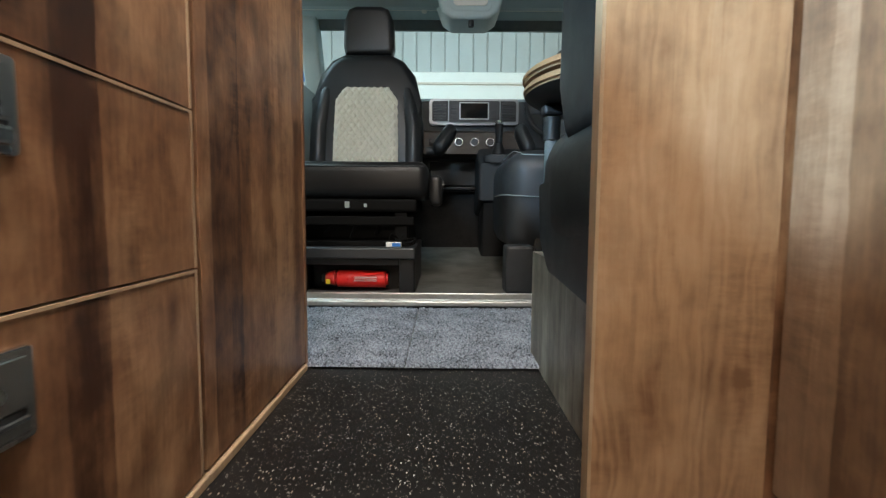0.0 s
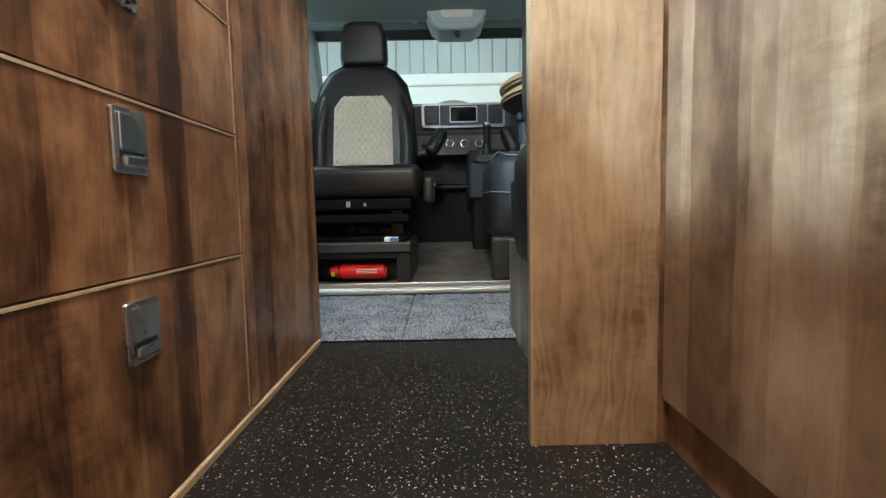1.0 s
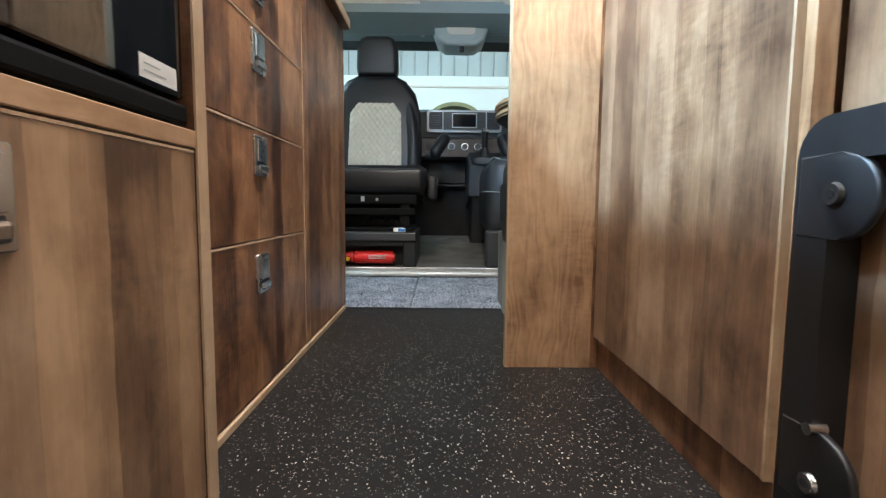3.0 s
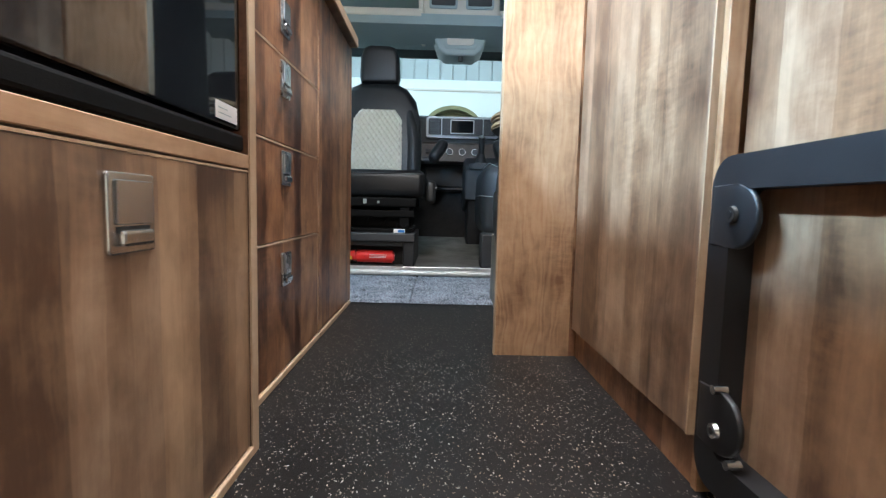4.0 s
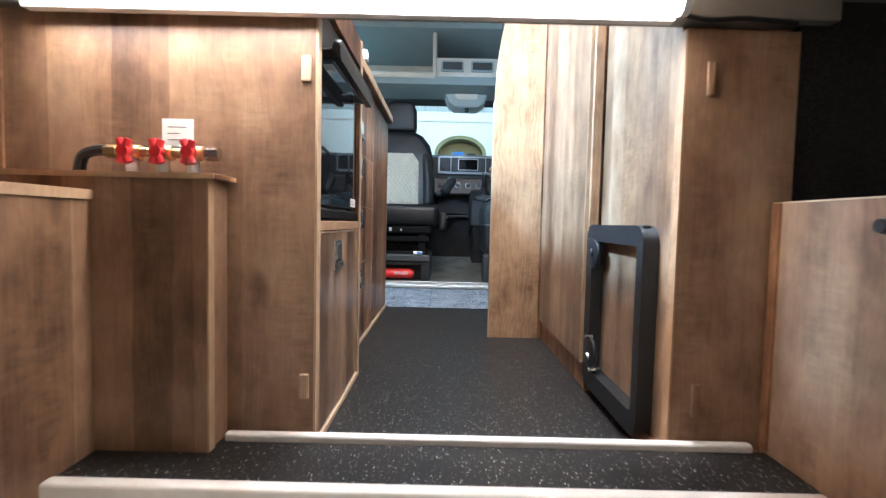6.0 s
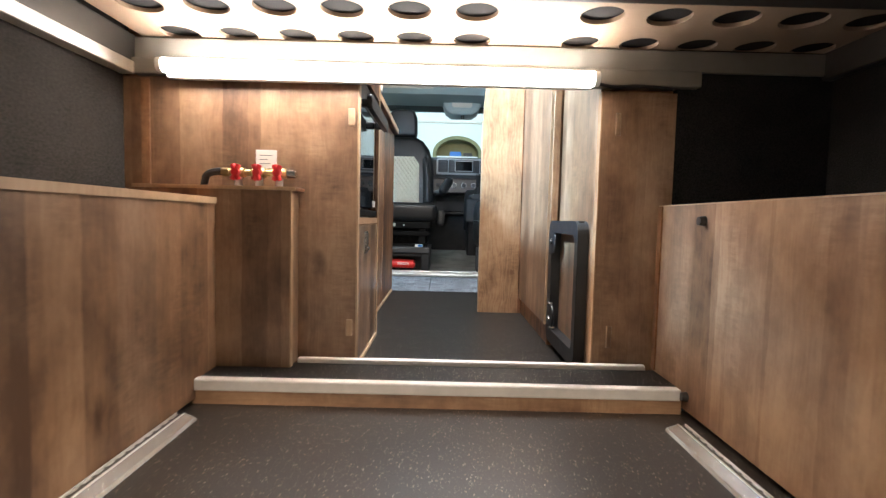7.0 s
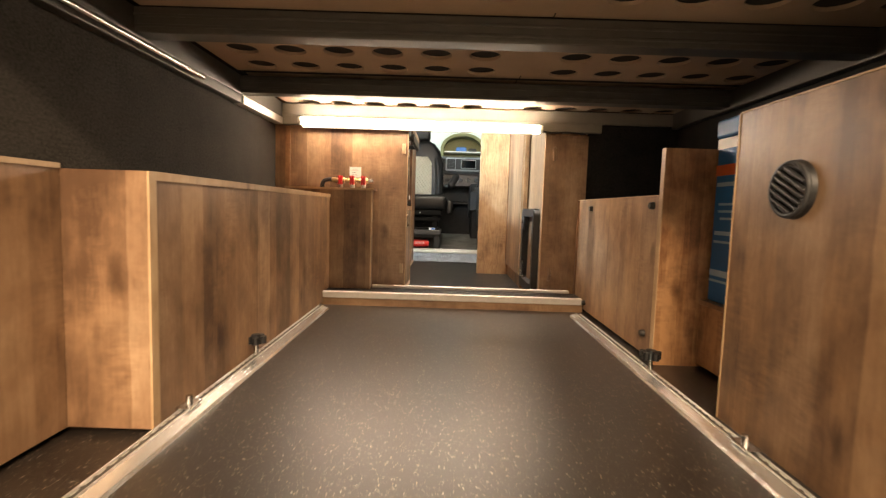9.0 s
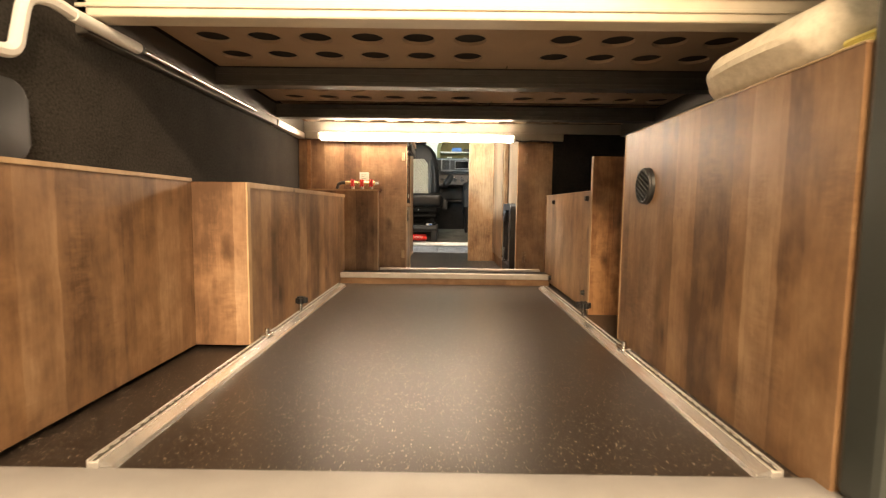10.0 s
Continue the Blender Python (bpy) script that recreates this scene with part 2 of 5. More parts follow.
BLUE_TOOL = plain("blue_plastic", (0.03, 0.16, 0.5), 0.45, 0, 0.1, 20)
ORANGE = plain("orange_print", (0.62, 0.11, 0.03), 0.5, 0, 0.08, 20)
PALE_BLUE = plain("pale_print", (0.34, 0.47, 0.6), 0.5, 0, 0.08, 20)
OLIVE = plain("olive_paint", (0.2, 0.19, 0.09), 0.6, 0, 0.15, 10)
CLADDING = plain("white_cladding", (0.38, 0.42, 0.43), 0.45, 0.0, 0.09, 2.5)
WALL_WHITE = plain("white_wall", (0.78, 0.8, 0.79), 0.7, 0, 0.05, 3)
CONCRETE = plain("concrete", (0.3, 0.29, 0.27), 0.8, 0, 0.2, 3, 0.3)
VAN_PAINT = plain("green_grey_van_paint", (0.034, 0.040, 0.037), 0.4, 0, 0.15, 8)
SCREW = plain("dark_screw_cap", (0.02, 0.017, 0.014), 0.35, 0, 0.3, 40)
PINE = plain("table_edge", (0.30, 0.19, 0.10), 0.5, 0, 0.12, 20)

OVEN_GLASS = Mat("black_oven_glass", 0.035, 0.0, (0.008, 0.008, 0.009))
OVEN_GLASS.set("Specular IOR Level", 0.55).set("Coat Weight", 0.35).set("Coat Roughness", 0.02)
OVEN_GLASS = OVEN_GLASS.m
SCREEN = Mat("screen_glass", 0.08, 0.0, (0.008, 0.009, 0.01)).m
PANE = Mat("clear_glass", 0.0, 0.0, (0.93, 0.98, 0.97)).set("Transmission Weight", 1.0).set("IOR", 1.02).m
LED = Mat("led_tube", 0.5, 0.0, (1, 1, 1)).set("Emission Color", (1.0, 0.875, 0.725, 1)).set("Emission Strength", 50.0).m


# ---------------------------------------------------------------- mesh helpers
AT = {}
PLACE = [Matrix.Identity(4)]  # where the group being built is set


def thing(name, at, label, category, group="", kind=""):
    ob = new(name)
    at = PLACE[0] @ Vector(at)
    ob.location, AT[ob] = at, at
    ob.empty_display_size = 0.1
    return tagged(ob, label, category, group, kind)


def part(name, bm, material, parent=None, label="", smooth=False, category="", group="", kind=""):
    """Links a bmesh, given in the world's metres, as one mesh object under a thing or a part."""
    bm.transform(PLACE[0])
    bmesh.ops.recalc_face_normals(bm, faces=bm.faces)
    lo = Vector([min(v.co[i] for v in bm.verts) for i in range(3)])
    hi = Vector([max(v.co[i] for v in bm.verts) for i in range(3)])
    origin = Vector(((lo.x + hi.x) / 2, (lo.y + hi.y) / 2, lo.z))
    bmesh.ops.translate(bm, verts=bm.verts, vec=-origin)
    mesh = bpy.data.meshes.new(name)
    if smooth:
        for f in bm.faces:
            f.smooth = True
    bm.to_mesh(mesh)
    bm.free()
    mesh.materials.append(material)
    ob = new(name, mesh)
    AT[ob] = origin
    ob.location = origin - (AT[parent] if parent else Vector())
    if parent:
        ob.parent = parent
    if smooth:
        mesh.set_sharp_from_angle(angle=radians(38))
    return tagged(ob, label, category, group, kind)


def add_box(bm, a, b, bevel=0.0, seg=2):
    lo, hi = [min(p, q) for p, q in zip(a, b)], [max(p, q) for p, q in zip(a, b)]
    size = [max(h - l, 1e-4) for l, h in zip(lo, hi)]
    m = Matrix.Translation([(l + h) / 2 for l, h in zip(lo, hi)]) @ Matrix.Diagonal((*size, 1))
    got = bmesh.ops.create_cube(bm, size=1, matrix=m)
    if bevel:
        edges = list({e for v in got["verts"] for e in v.link_edges})
        bmesh.ops.bevel(bm, geom=edges, offset=min(bevel, min(size) * 0.49), segments=seg, profile=0.5, affect="EDGES")
    return bm


def box(a, b, bevel=0.0, seg=2):
    return add_box(bmesh.new(), a, b, bevel, seg)


def add_rod(bm, a, b, r, r2=None, n=16):
    a, b = Vector(a), Vector(b)
    turn = (b - a).to_track_quat("Z", "Y").to_matrix().to_4x4()
    m = Matrix.Translation((a + b) / 2) @ turn
    bmesh.ops.create_cone(bm, cap_ends=True, segments=n, radius1=r, radius2=r if r2 is None else r2, depth=(b - a).length, matrix=m)
    return bm


def rod(a, b, r, r2=None, n=16):
    return add_rod(bmesh.new(), a, b, r, r2, n)


def slab(outline, axis, a, b, bevel=0.0, seg=2):
    """A closed outline, in the two other axes' order, drawn out along an axis from a to b."""
    bm = bmesh.new()

    def place(p, c):
        return {"x": (c, *p), "y": (p[0], c, p[1]), "z": (*p, c)}[axis]

    low = [bm.verts.new(place(p, a)) for p in outline]
    high = [bm.verts.new(place(p, b)) for p in outline]
    ends = [bm.faces.new(low), bm.faces.new(high[::-1])]
    n = len(outline)
    for i in range(n):
        bm.faces.new((low[i], low[(i + 1) % n], high[(i + 1) % n], high[i]))
    if bevel:
        edges = list({e for f in ends for e in f.edges})
        bmesh.ops.bevel(bm, geom=edges, offset=bevel, segments=seg, profile=0.5, affect="EDGES")
    return bm


def rounded(x0, z0, x1, z1, r, n=6):
    """The outline of a rectangle with rounded corners."""
    pts = []
    for cx, cz, a0 in ((x1 - r, z0 + r, -90), (x1 - r, z1 - r, 0), (x0 + r, z1 - r, 90), (x0 + r, z0 + r, 180)):
        pts += [(cx + r * math.cos(radians(a0 + 90 * i / n)), cz + r * math.sin(radians(a0 + 90 * i / n))) for i in range(n + 1)]
    return pts


def pipe(points, r, n=10, closed=False):
    """A tube along points."""
    data = bpy.data.curves.new("run", "CURVE")
    data.dimensions, data.bevel_depth, data.bevel_resolution, data.use_fill_caps = "3D", r, max(1, n // 4), True
    s = data.splines.new("POLY")
    s.points.add(len(points) - 1)
    for p, c in zip(s.points, points):
        p.co = (*c, 1)
    s.use_cyclic_u = closed
    ob = bpy.data.objects.new("run", data)
    scene.collection.objects.link(ob)
    mesh = ob.to_mesh()
    bm = bmesh.new()
    bm.from_mesh(mesh)
    ob.to_mesh_clear()
    bpy.data.objects.remove(ob)
    bpy.data.curves.remove(data)
    return bm


def arc(points, steps=8):
    """A smooth line through points."""
    out, p = [], [Vector(q) for q in points]
    p = [2 * p[0] - p[1]] + p + [2 * p[-1] - p[-2]]
    for i in range(1, len(p) - 2):
        for s in range(steps):
            t = s / steps
            out.append(0.5 * (2 * p[i] + (p[i + 1] - p[i - 1]) * t + (2 * p[i - 1] - 5 * p[i] + 4 * p[i + 1] - p[i + 2]) * t * t + (3 * p[i] - p[i - 1] - 3 * p[i + 1] + p[i + 2]) * t ** 3))
    return [tuple(v) for v in out] + [tuple(p[-2])]


def soft_box(a, b, r, cuts=3, puff=0.0):
    """A padded block: strongly rounded, its faces bulging a little."""
    bm = box(a, b, r, 5)
    if puff:
        c = (Vector(a) + Vector(b)) / 2
        half = (Vector(b) - Vector(a)) / 2
        bmesh.ops.subdivide_edges(bm, edges=[e for e in bm.edges if e.calc_length() > r * 1.5], cuts=cuts, use_grid_fill=True)
        for v in bm.verts:
            d = v.co - c
            f = [1 - min(1, abs(d[i] / half[i])) ** 2 for i in range(3)]
            for i in range(3):
                j, k = (i + 1) % 3, (i + 2) % 3
                if abs(abs(d[i]) - half[i]) < 1e-4:
                    v.co[i] += math.copysign(puff * f[j] * f[k], d[i])
    return bm


def structure(name, bm, material, label, category, smooth=False):
    return part(name, bm, material, None, label, smooth, category, "", "structure")


# ---------------------------------------------------------------- workshop round the van
structure("ground", box((-6, -9, -0.75), (6, 8.2, -0.65)), CONCRETE, "grey concrete workshop floor under the van", "floor")
structure("wall_south", box((-6, -9.2, -0.65), (6, -9, 4)), WALL_WHITE, "plain white workshop wall behind the van", "wall")
ww = structure("wall_west", box((-4.2, -9, -0.65), (-4.0, 8, 4)), WALL_WHITE, "white workshop side wall with an added grey lower strip", "wall")
# added out of view: ends the bright wall's reflection in the aisle doors
part("reflection_cut", box((-4.0, -9, -0.65), (-3.99, 8, 0.32)), CONCRETE, ww, "unseen grey strip added to cut the wall's reflection")
structure("wall_east", box((4.0, -9, -0.65), (4.2, 8, 4)), WALL_WHITE, "plain white workshop side wall", "wall")
structure("ceiling_workshop", box((-4.2, -9, 3.6), (4.2, 8, 3.7)), WALL_WHITE, "plain white workshop ceiling", "ceiling")
front = structure("wall_north", box((-4, 7.1, -0.65), (4, 7.3, 3.6)), CLADDING, "white profiled cladding with a smooth white lower part", "wall")
part("lower_panel", box((-4, 6.99, -0.65), (4, 7.1, 2.27), 0.01), WALL_WHITE, front, "smooth white lower wall panel")
part("rail", box((-4, 6.97, 2.10), (4, 6.99, 2.125)), ALU_PAINT, front, "thin white rail across the wall")
for i in range(40):
    x = -3.95 + i * 0.2
    w = 0.185 if i % 3 else 0.19
    part("board", box((x, 7.07, 2.275), (x + w, 7.1, 3.6), 0.006, 1), CLADDING, front)

# ---------------------------------------------------------------- van shell
structure("floor", box((-0.9, -0.52, -0.05), (1.05, 1.66, 0.0)), VINYL, "dark brown-grey vinyl floor with pale flecks", "floor")
structure("floor_store", box((-0.9, -2.36, -0.05), (1.05, -0.6, 0.0)), STORE_VINYL, "dark flecked vinyl floor of the rear store", "floor")
structure("floor_cab", slab([(1.80, -0.02), (3.42, -0.02), (3.42, 0.185), (3.1, 0.15), (2.4, 0.045), (2.2, 0.035), (1.80, 0.035)], "x", -0.9, 1.05), CAB_VINYL, "worn grey vinyl floor of the driving cab", "floor")
structure("wall_left_store", box((-0.86, -2.36, 0), (-0.765, -0.42, 1.9)), FELT, "dark grey felt lined side wall", "wall")
structure("wall_right_store", box((0.95, -2.36, 0), (1.03, -0.42, 1.9)), BLACK_FELT, "black felt lined side wall", "wall")
lw = structure("wall_left", box((-0.9, -0.42, 0), (-0.85, 1.075, 1.9)), CREAM_PLASTIC, "plain cream lined side wall", "wall")
part("door_header", box((-0.9, 1.0752, 1.72), (-0.85, 1.95, 1.9)), CREAM_PLASTIC, lw, "lining above the open sliding door")
part("door_seal", box((-0.895, 1.0755, 0.0), (-0.855, 1.09, 1.72), 0.004), BLACK, lw, "black rubber door seal")
structure("wall_right", box((1.0, -0.42, 0), (1.05, 1.95, 1.9)), CREAM_PLASTIC, "plain cream lined side wall", "wall")
structure("ceiling", box((-0.9, -2.36, 1.9), (1.05, 2.32, 1.95)), HEADLINER, "pale lined van ceiling", "ceiling")


def cab_side(name, s):
    """A cab door with its window opening; s: the side."""
    out = structure(name, slab([(1.95, -0.02), (3.5, -0.02), (3.5, 1.06), (1.95, 1.06)], "x", 0.09 + s * 0.87, 0.09 + s * 0.93), HEADLINER, "pale grey cab door below its window", "door")
    part("pillar", slab([(1.95, 1.06), (2.12, 1.06), (2.12, 1.95), (1.95, 1.95)], "x", 0.09 + s * 0.86, 0.09 + s * 0.93, 0.01), HEADLINER, out, "pale door pillar trim")
    part("windscreen_pillar", slab([(3.14, 1.06), (3.27, 1.06), (2.98, 1.78), (2.86, 1.78)], "x", 0.09 + s * 0.82, 0.09 + s * 0.93, 0.012), HEADLINER, out, "pale windscreen pillar trim")
    part("roof_rail", box((0.09 + s * 0.85, 2.1, 1.72), (0.09 + s * 0.93, 2.95, 1.95), 0.02), HEADLINER, out)
    part("grab_handle", pipe(arc([(0.09 + s * k, 2.02, z) for k, z in ((0.84, 1.02), (0.80, 1.07), (0.80, 1.22), (0.84, 1.27))]), 0.014), HEADLINER, out, "pale curved grab handle", True)
    return out


cab_side("door_left", -1)
cab_side("door_right", 1)
screen_frame = structure("window_1", box((-0.93, 3.06, 0.87), (1.02, 3.30, 0.935), 0.01), DASH, "wide windscreen with dark lower edge", "window")
pane = part("pane", slab([(3.24, 0.935), (3.25, 0.935), (2.98, 1.75), (2.97, 1.75)], "x", -0.85, 1.02), PANE, screen_frame, "clear windscreen pane")
pane.visible_shadow = False
part("header", box((-0.85, 2.90, 1.475), (1.03, 3.04, 1.78), 0.02), HEADLINER, screen_frame, "pale header trim above the windscreen", True)
part("shade_band", slab([(3.02, 1.52), (3.05, 1.52), (3.10, 1.435), (3.08, 1.435)], "x", -0.84, 1.0), BAND, screen_frame, "dark dotted band along the pane's top")
structure("ceiling_cab", slab([(2.3, 1.80), (2.95, 1.70), (2.95, 1.95), (2.3, 1.95)], "x", -0.9, 1.05), HEADLINER, "pale cab headliner", "ceiling")

# overhead shelf across the cab
shelf = thing("overhead_shelf", (0, 2.35, 1.40), "cream moulded overhead shelf with two open vents", "shelf")
part("tray", slab([(2.33, 1.47), (2.36, 1.42), (2.60, 1.38), (2.95, 1.50), (2.95, 1.56), (2.60, 1.44), (2.40, 1.47)], "x", -0.85, 0.99, 0.008), HEADLINER, shelf, "pale moulded tray")
for a, b in ((-0.86, -0.075), (0.385, 0.99)):
    part("lip", box((a, 2.33, 1.455), (b, 2.36, 1.50), 0.012), CREAM_PLASTIC, shelf, "cream rounded front lip", True)
fascia = part("vent_panel", box((-0.07, 2.345, 1.44), (0.38, 2.40, 1.61), 0.012), CREAM_PLASTIC, shelf, "cream panel between the shelves")
for x in (-0.035, 0.18):
    fr = part("vent_frame", slab(rounded(x, 1.505, x + 0.165, 1.585, 0.012), "y", 2.333, 2.346, 0.003), HEADLINER, fascia)
    part("opening", slab(rounded(x + 0.012, 1.520, x + 0.153, 1.572, 0.008), "y", 2.328, 2.334), DARK_GREY, fascia, "dark vent opening")
part("divider", box((-0.10, 2.36, 1.46), (-0.07, 2.9, 1.80), 0.01), CREAM_PLASTIC, shelf)
part("back_panel", box((-0.86, 2.88, 1.48), (0.99, 2.9, 1.80)), CREAM_PLASTIC, shelf, "plain back of the shelf")

console = thing("roof_console", (0.16, 2.62, 1.27), "grey roof console with switches and a small black camera", "console")
part("body", slab([(-0.02, 1.57), (0.34, 1.57), (0.335, 1.43), (0.30, 1.33), (0.25, 1.295), (0.07, 1.295), (0.02, 1.33), (-0.015, 1.43)], "y", 2.52, 2.74, 0.018, 3), CONSOLE, console, "", True)
part("lamp_lens", slab(rounded(0.075, 1.355, 0.245, 1.445, 0.02), "y", 2.512, 2.522, 0.004), CREAM_PLASTIC, console, "pale reading lamp lens")
part("lens_frame", slab(rounded(0.055, 1.33, 0.265, 1.46, 0.03), "y", 2.516, 2.521, 0.003), CONSOLE, console)
for i in range(4):
    part("switch", box((0.075 + i * 0.045, 2.51, 1.505), (0.107 + i * 0.045, 2.522, 1.528), 0.004), HEADLINER, console)
part("camera", rod((0.165, 2.55, 1.265), (0.165, 2.55, 1.3), 0.014), BLACK, console, "small black camera", True)
for side, a, b in (("l", -0.78, -0.05), ("r", 0.37, 0.95)):
    v = thing("sun_visor", ((a + b) / 2, 2.88, 1.49), "pale folded sun visor under the header", "sun visor", "sun visors")
    part("visor_panel", soft_box((a, 2.872, 1.49), (b, 2.898, 1.62), 0.011), HEADLINER, v, "", True)
    part("hinge", rod((a + 0.02, 2.885, 1.628), (b - 0.02, 2.885, 1.628), 0.008), CONSOLE, v)

# ---------------------------------------------------------------- sill and carpet
sill = structure("threshold", box((-0.85, 1.665, -0.02), (0.99, 1.80, 0.012)), MATT, "dark sill with ribbed silver strips before the cab", "threshold")
part("strip", box((-0.85, 1.672, 0.012), (0.99, 1.708, 0.030), 0.004), ALU, sill, "ribbed silver strip")
for i in range(3):
    part("rib", box((-0.85, 1.677 + i * 0.012, 0.030), (0.99, 1.683 + i * 0.012, 0.0325), 0.001, 1), ALU, sill)
part("strip", box((-0.85, 1.778, 0.012), (0.99, 1.790, 0.040), 0.003), ALU, sill, "thin silver strip")


def pile(x0, y0, x1, y1, step, low, high, seed):
    rnd = random.Random(seed)
    bm = bmesh.new()
    nx, ny = int((x1 - x0) / step), int((y1 - y0) / step)
    grid = []
    for j in range(ny + 1):
        row = []
        for i in range(nx + 1):
            rim = i in (0, nx) or j in (0, ny)
            z = 0.005 if rim else low + (high - low) * rnd.random() ** 1.5
            row.append(bm.verts.new((x0 + (i + rnd.uniform(-0.35, 0.35)) * step, y0 + (j + rnd.uniform(-0.35, 0.35)) * step, z)))
        grid.append(row)
    for j in range(ny):
        for i in range(nx):
            bm.faces.new((grid[j][i], grid[j][i + 1], grid[j + 1][i + 1], grid[j + 1][i]))
    return bm


part("carpet_mat", pile(-0.80, 1.048, -0.0485, 1.66, 0.0042, 0.007, 0.016, 3), CARPET, None, "grey speckled carpet mat on the step floor", False, "mat", "carpet mats")
part("carpet_mat", pile(-0.050, 1.045, 0.40, 1.66, 0.0042, 0.007, 0.016, 4), CARPET, None, "grey speckled carpet mat beside the bench base", False, "mat", "carpet mats")


# ---------------------------------------------------------------- kitchen units
def recess_handle(parent, face, y, z, w=0.056, h=0.066):
    """A flush satin nickel pull set in a front that faces +x."""
    hd = part("handle", slab(rounded(y, z, y + w, z + h, 0.004, 3), "x", face - 0.004, face + 0.004, 0.0015), NICKEL, parent, "satin nickel flush pull")
    part("flap", box((face + 0.004, y + 0.008, z + h * 0.36), (face + 0.0065, y + w - 0.008, z + h - 0.006), 0.001, 1), NICKEL, hd)
    part("hollow", box((face + 0.0035, y + 0.009, z + 0.016), (face + 0.0048, y + w - 0.009, z + h * 0.34)), BLACK, hd, "dark finger hollow")
    part("catch", box((face + 0.004, y + 0.009, z + 0.006), (face + 0.010, y + w - 0.009, z + 0.019), 0.005), CHROME, hd, "bright catch")
    return hd


FL = -0.263
unit = thing("drawer_unit", (-0.53, 0.36, 0), "walnut drawer unit with four drawers and flush pulls", "drawer unit")
part("body", box((-0.80, 0.039, 0.0), (FL - 0.022, 0.607, 0.865)), WALNUT, unit)
part("stile", box((FL - 0.022, 0.039, 0.0), (FL + 0.001, 0.048, 0.865), 0.0015, 1), EDGE, unit, "light edge of the side panel")
part("plinth", box((FL - 0.022, 0.0485, 0.0), (FL + 0.004, 0.607, 0.014), 0.002, 1), EDGE, unit, "light strip along the floor")
for z0, z1, hz in ((0.018, 0.2728, 0.184), (0.2755, 0.4578, 0.380), (0.4605, 0.6238, 0.548), (0.6265, 0.862, 0.662)):
    d = part("drawer", box((FL - 0.02, 0.051, z0), (FL, 0.594, z1)), WALNUT, unit)
    part("edge_band", box((FL - 0.02, 0.051, z1 - 0.0030), (FL + 0.0010, 0.594, z1 + 0.0002)), EDGE, d, "light upper edge")
    part("edge_band", box((FL - 0.02, 0.5945, z0), (FL + 0.0010, 0.5985, z1)), EDGE, d, "light side edge")
    recess_handle(d, FL, 0.306, hz)

endcab = thing("end_cabinet", (-0.53, 0.83, 0), "tall plain walnut end cabinet beside the drawers", "cabinet")
part("body", box((-0.80, 0.608, 0.0), (FL - 0.02, 1.058, 0.865)), WALNUT, endcab)
part("door", box((FL - 0.019, 0.610, 0.018), (FL, 1.040, 0.862)), WALNUT, endcab)
part("corner_strip", box((FL - 0.019, 1.041, 0.0), (FL + 0.001, 1.060, 0.865), 0.003), WALNUT, endcab)
part("plinth", box((FL - 0.019, 0.608, 0.0), (FL + 0.005, 1.041, 0.014), 0.002, 1), EDGE, endcab, "light strip along the floor")

top = thing("worktop", (-0.52, 0.3, 0.868), "wood-look worktop with a light edge over the units", "worktop")
part("board", box((-0.85, -0.43, 0.868), (FL + 0.018, 1.045, 0.895), 0.002, 1), WALNUT_B, top)
part("edge_band", box((FL + 0.0182, -0.43, 0.866), (FL + 0.024, 1.045, 0.896), 0.002, 1), EDGE, top, "light front edge")
part("edge_band", box((-0.85, 1.0452, 0.866), (FL + 0.024, 1.050, 0.896), 0.002, 1), EDGE, top, "light end edge")

catch = thing("worktop_block", (-0.243, 0.27, 0.897), "small white plastic block on the worktop edge", "block")
part("block", box((-0.258, 0.255, 0.897), (-0.234, 0.287, 0.930), 0.005, 3), WHITE, catch, "", True)
part("pad", box((-0.262, 0.250, 0.8965), (-0.236, 0.292, 0.9005), 0.001, 1), CONSOLE, catch)

FO = -0.212
oven_cab = thing("oven_cabinet", (-0.5, -0.2, 0), "walnut oven cabinet with a door under the oven", "cabinet")
part("side_panel", box((-0.80, 0.018, 0.0), (FO, 0.036, 0.866)), WALNUT, oven_cab)
part("edge_band", box((FO + 0.0003, 0.016, 0.0), (FO + 0.003, 0.037, 0.866)), EDGE, oven_cab, "light front edge of the side panel")
part("side_panel", box((-0.80, -0.428, 0.0), (FO - 0.004, -0.412, 0.866)), WALNUT, oven_cab)
part("edge_band", box((FO - 0.0038, -0.428, 0.0), (FO - 0.001, -0.412, 0.866)), EDGE, oven_cab, "light front edge of the side panel")
part("shelf_rail", box((-0.80, -0.411, 0.390), (FO + 0.001, 0.017, 0.408), 0.001, 1), OAK_RAIL, oven_cab, "light rail under the oven")
part("plinth", box((FO - 0.02, -0.403, 0.0), (FO + 0.004, 0.017, 0.014), 0.002, 1), EDGE, oven_cab, "light strip along the floor")
door = part("door", box((FO - 0.019, -0.408, 0.017), (FO, 0.014, 0.385)), WALNUT_B, oven_cab)
part("edge_band", box((FO - 0.019, -0.408, 0.3855), (FO + 0.0006, 0.014, 0.388)), EDGE, door, "light upper edge")
recess_handle(door, FO, -0.262, 0.305, 0.060, 0.064)
part("back_panel", box((-0.80, -0.403, 0.41), (-0.79, 0.017, 0.866)), BLACK, oven_cab)
part("top_rail", box((-0.60, -0.403, 0.80), (FO, 0.017, 0.866)), WALNUT, oven_cab)

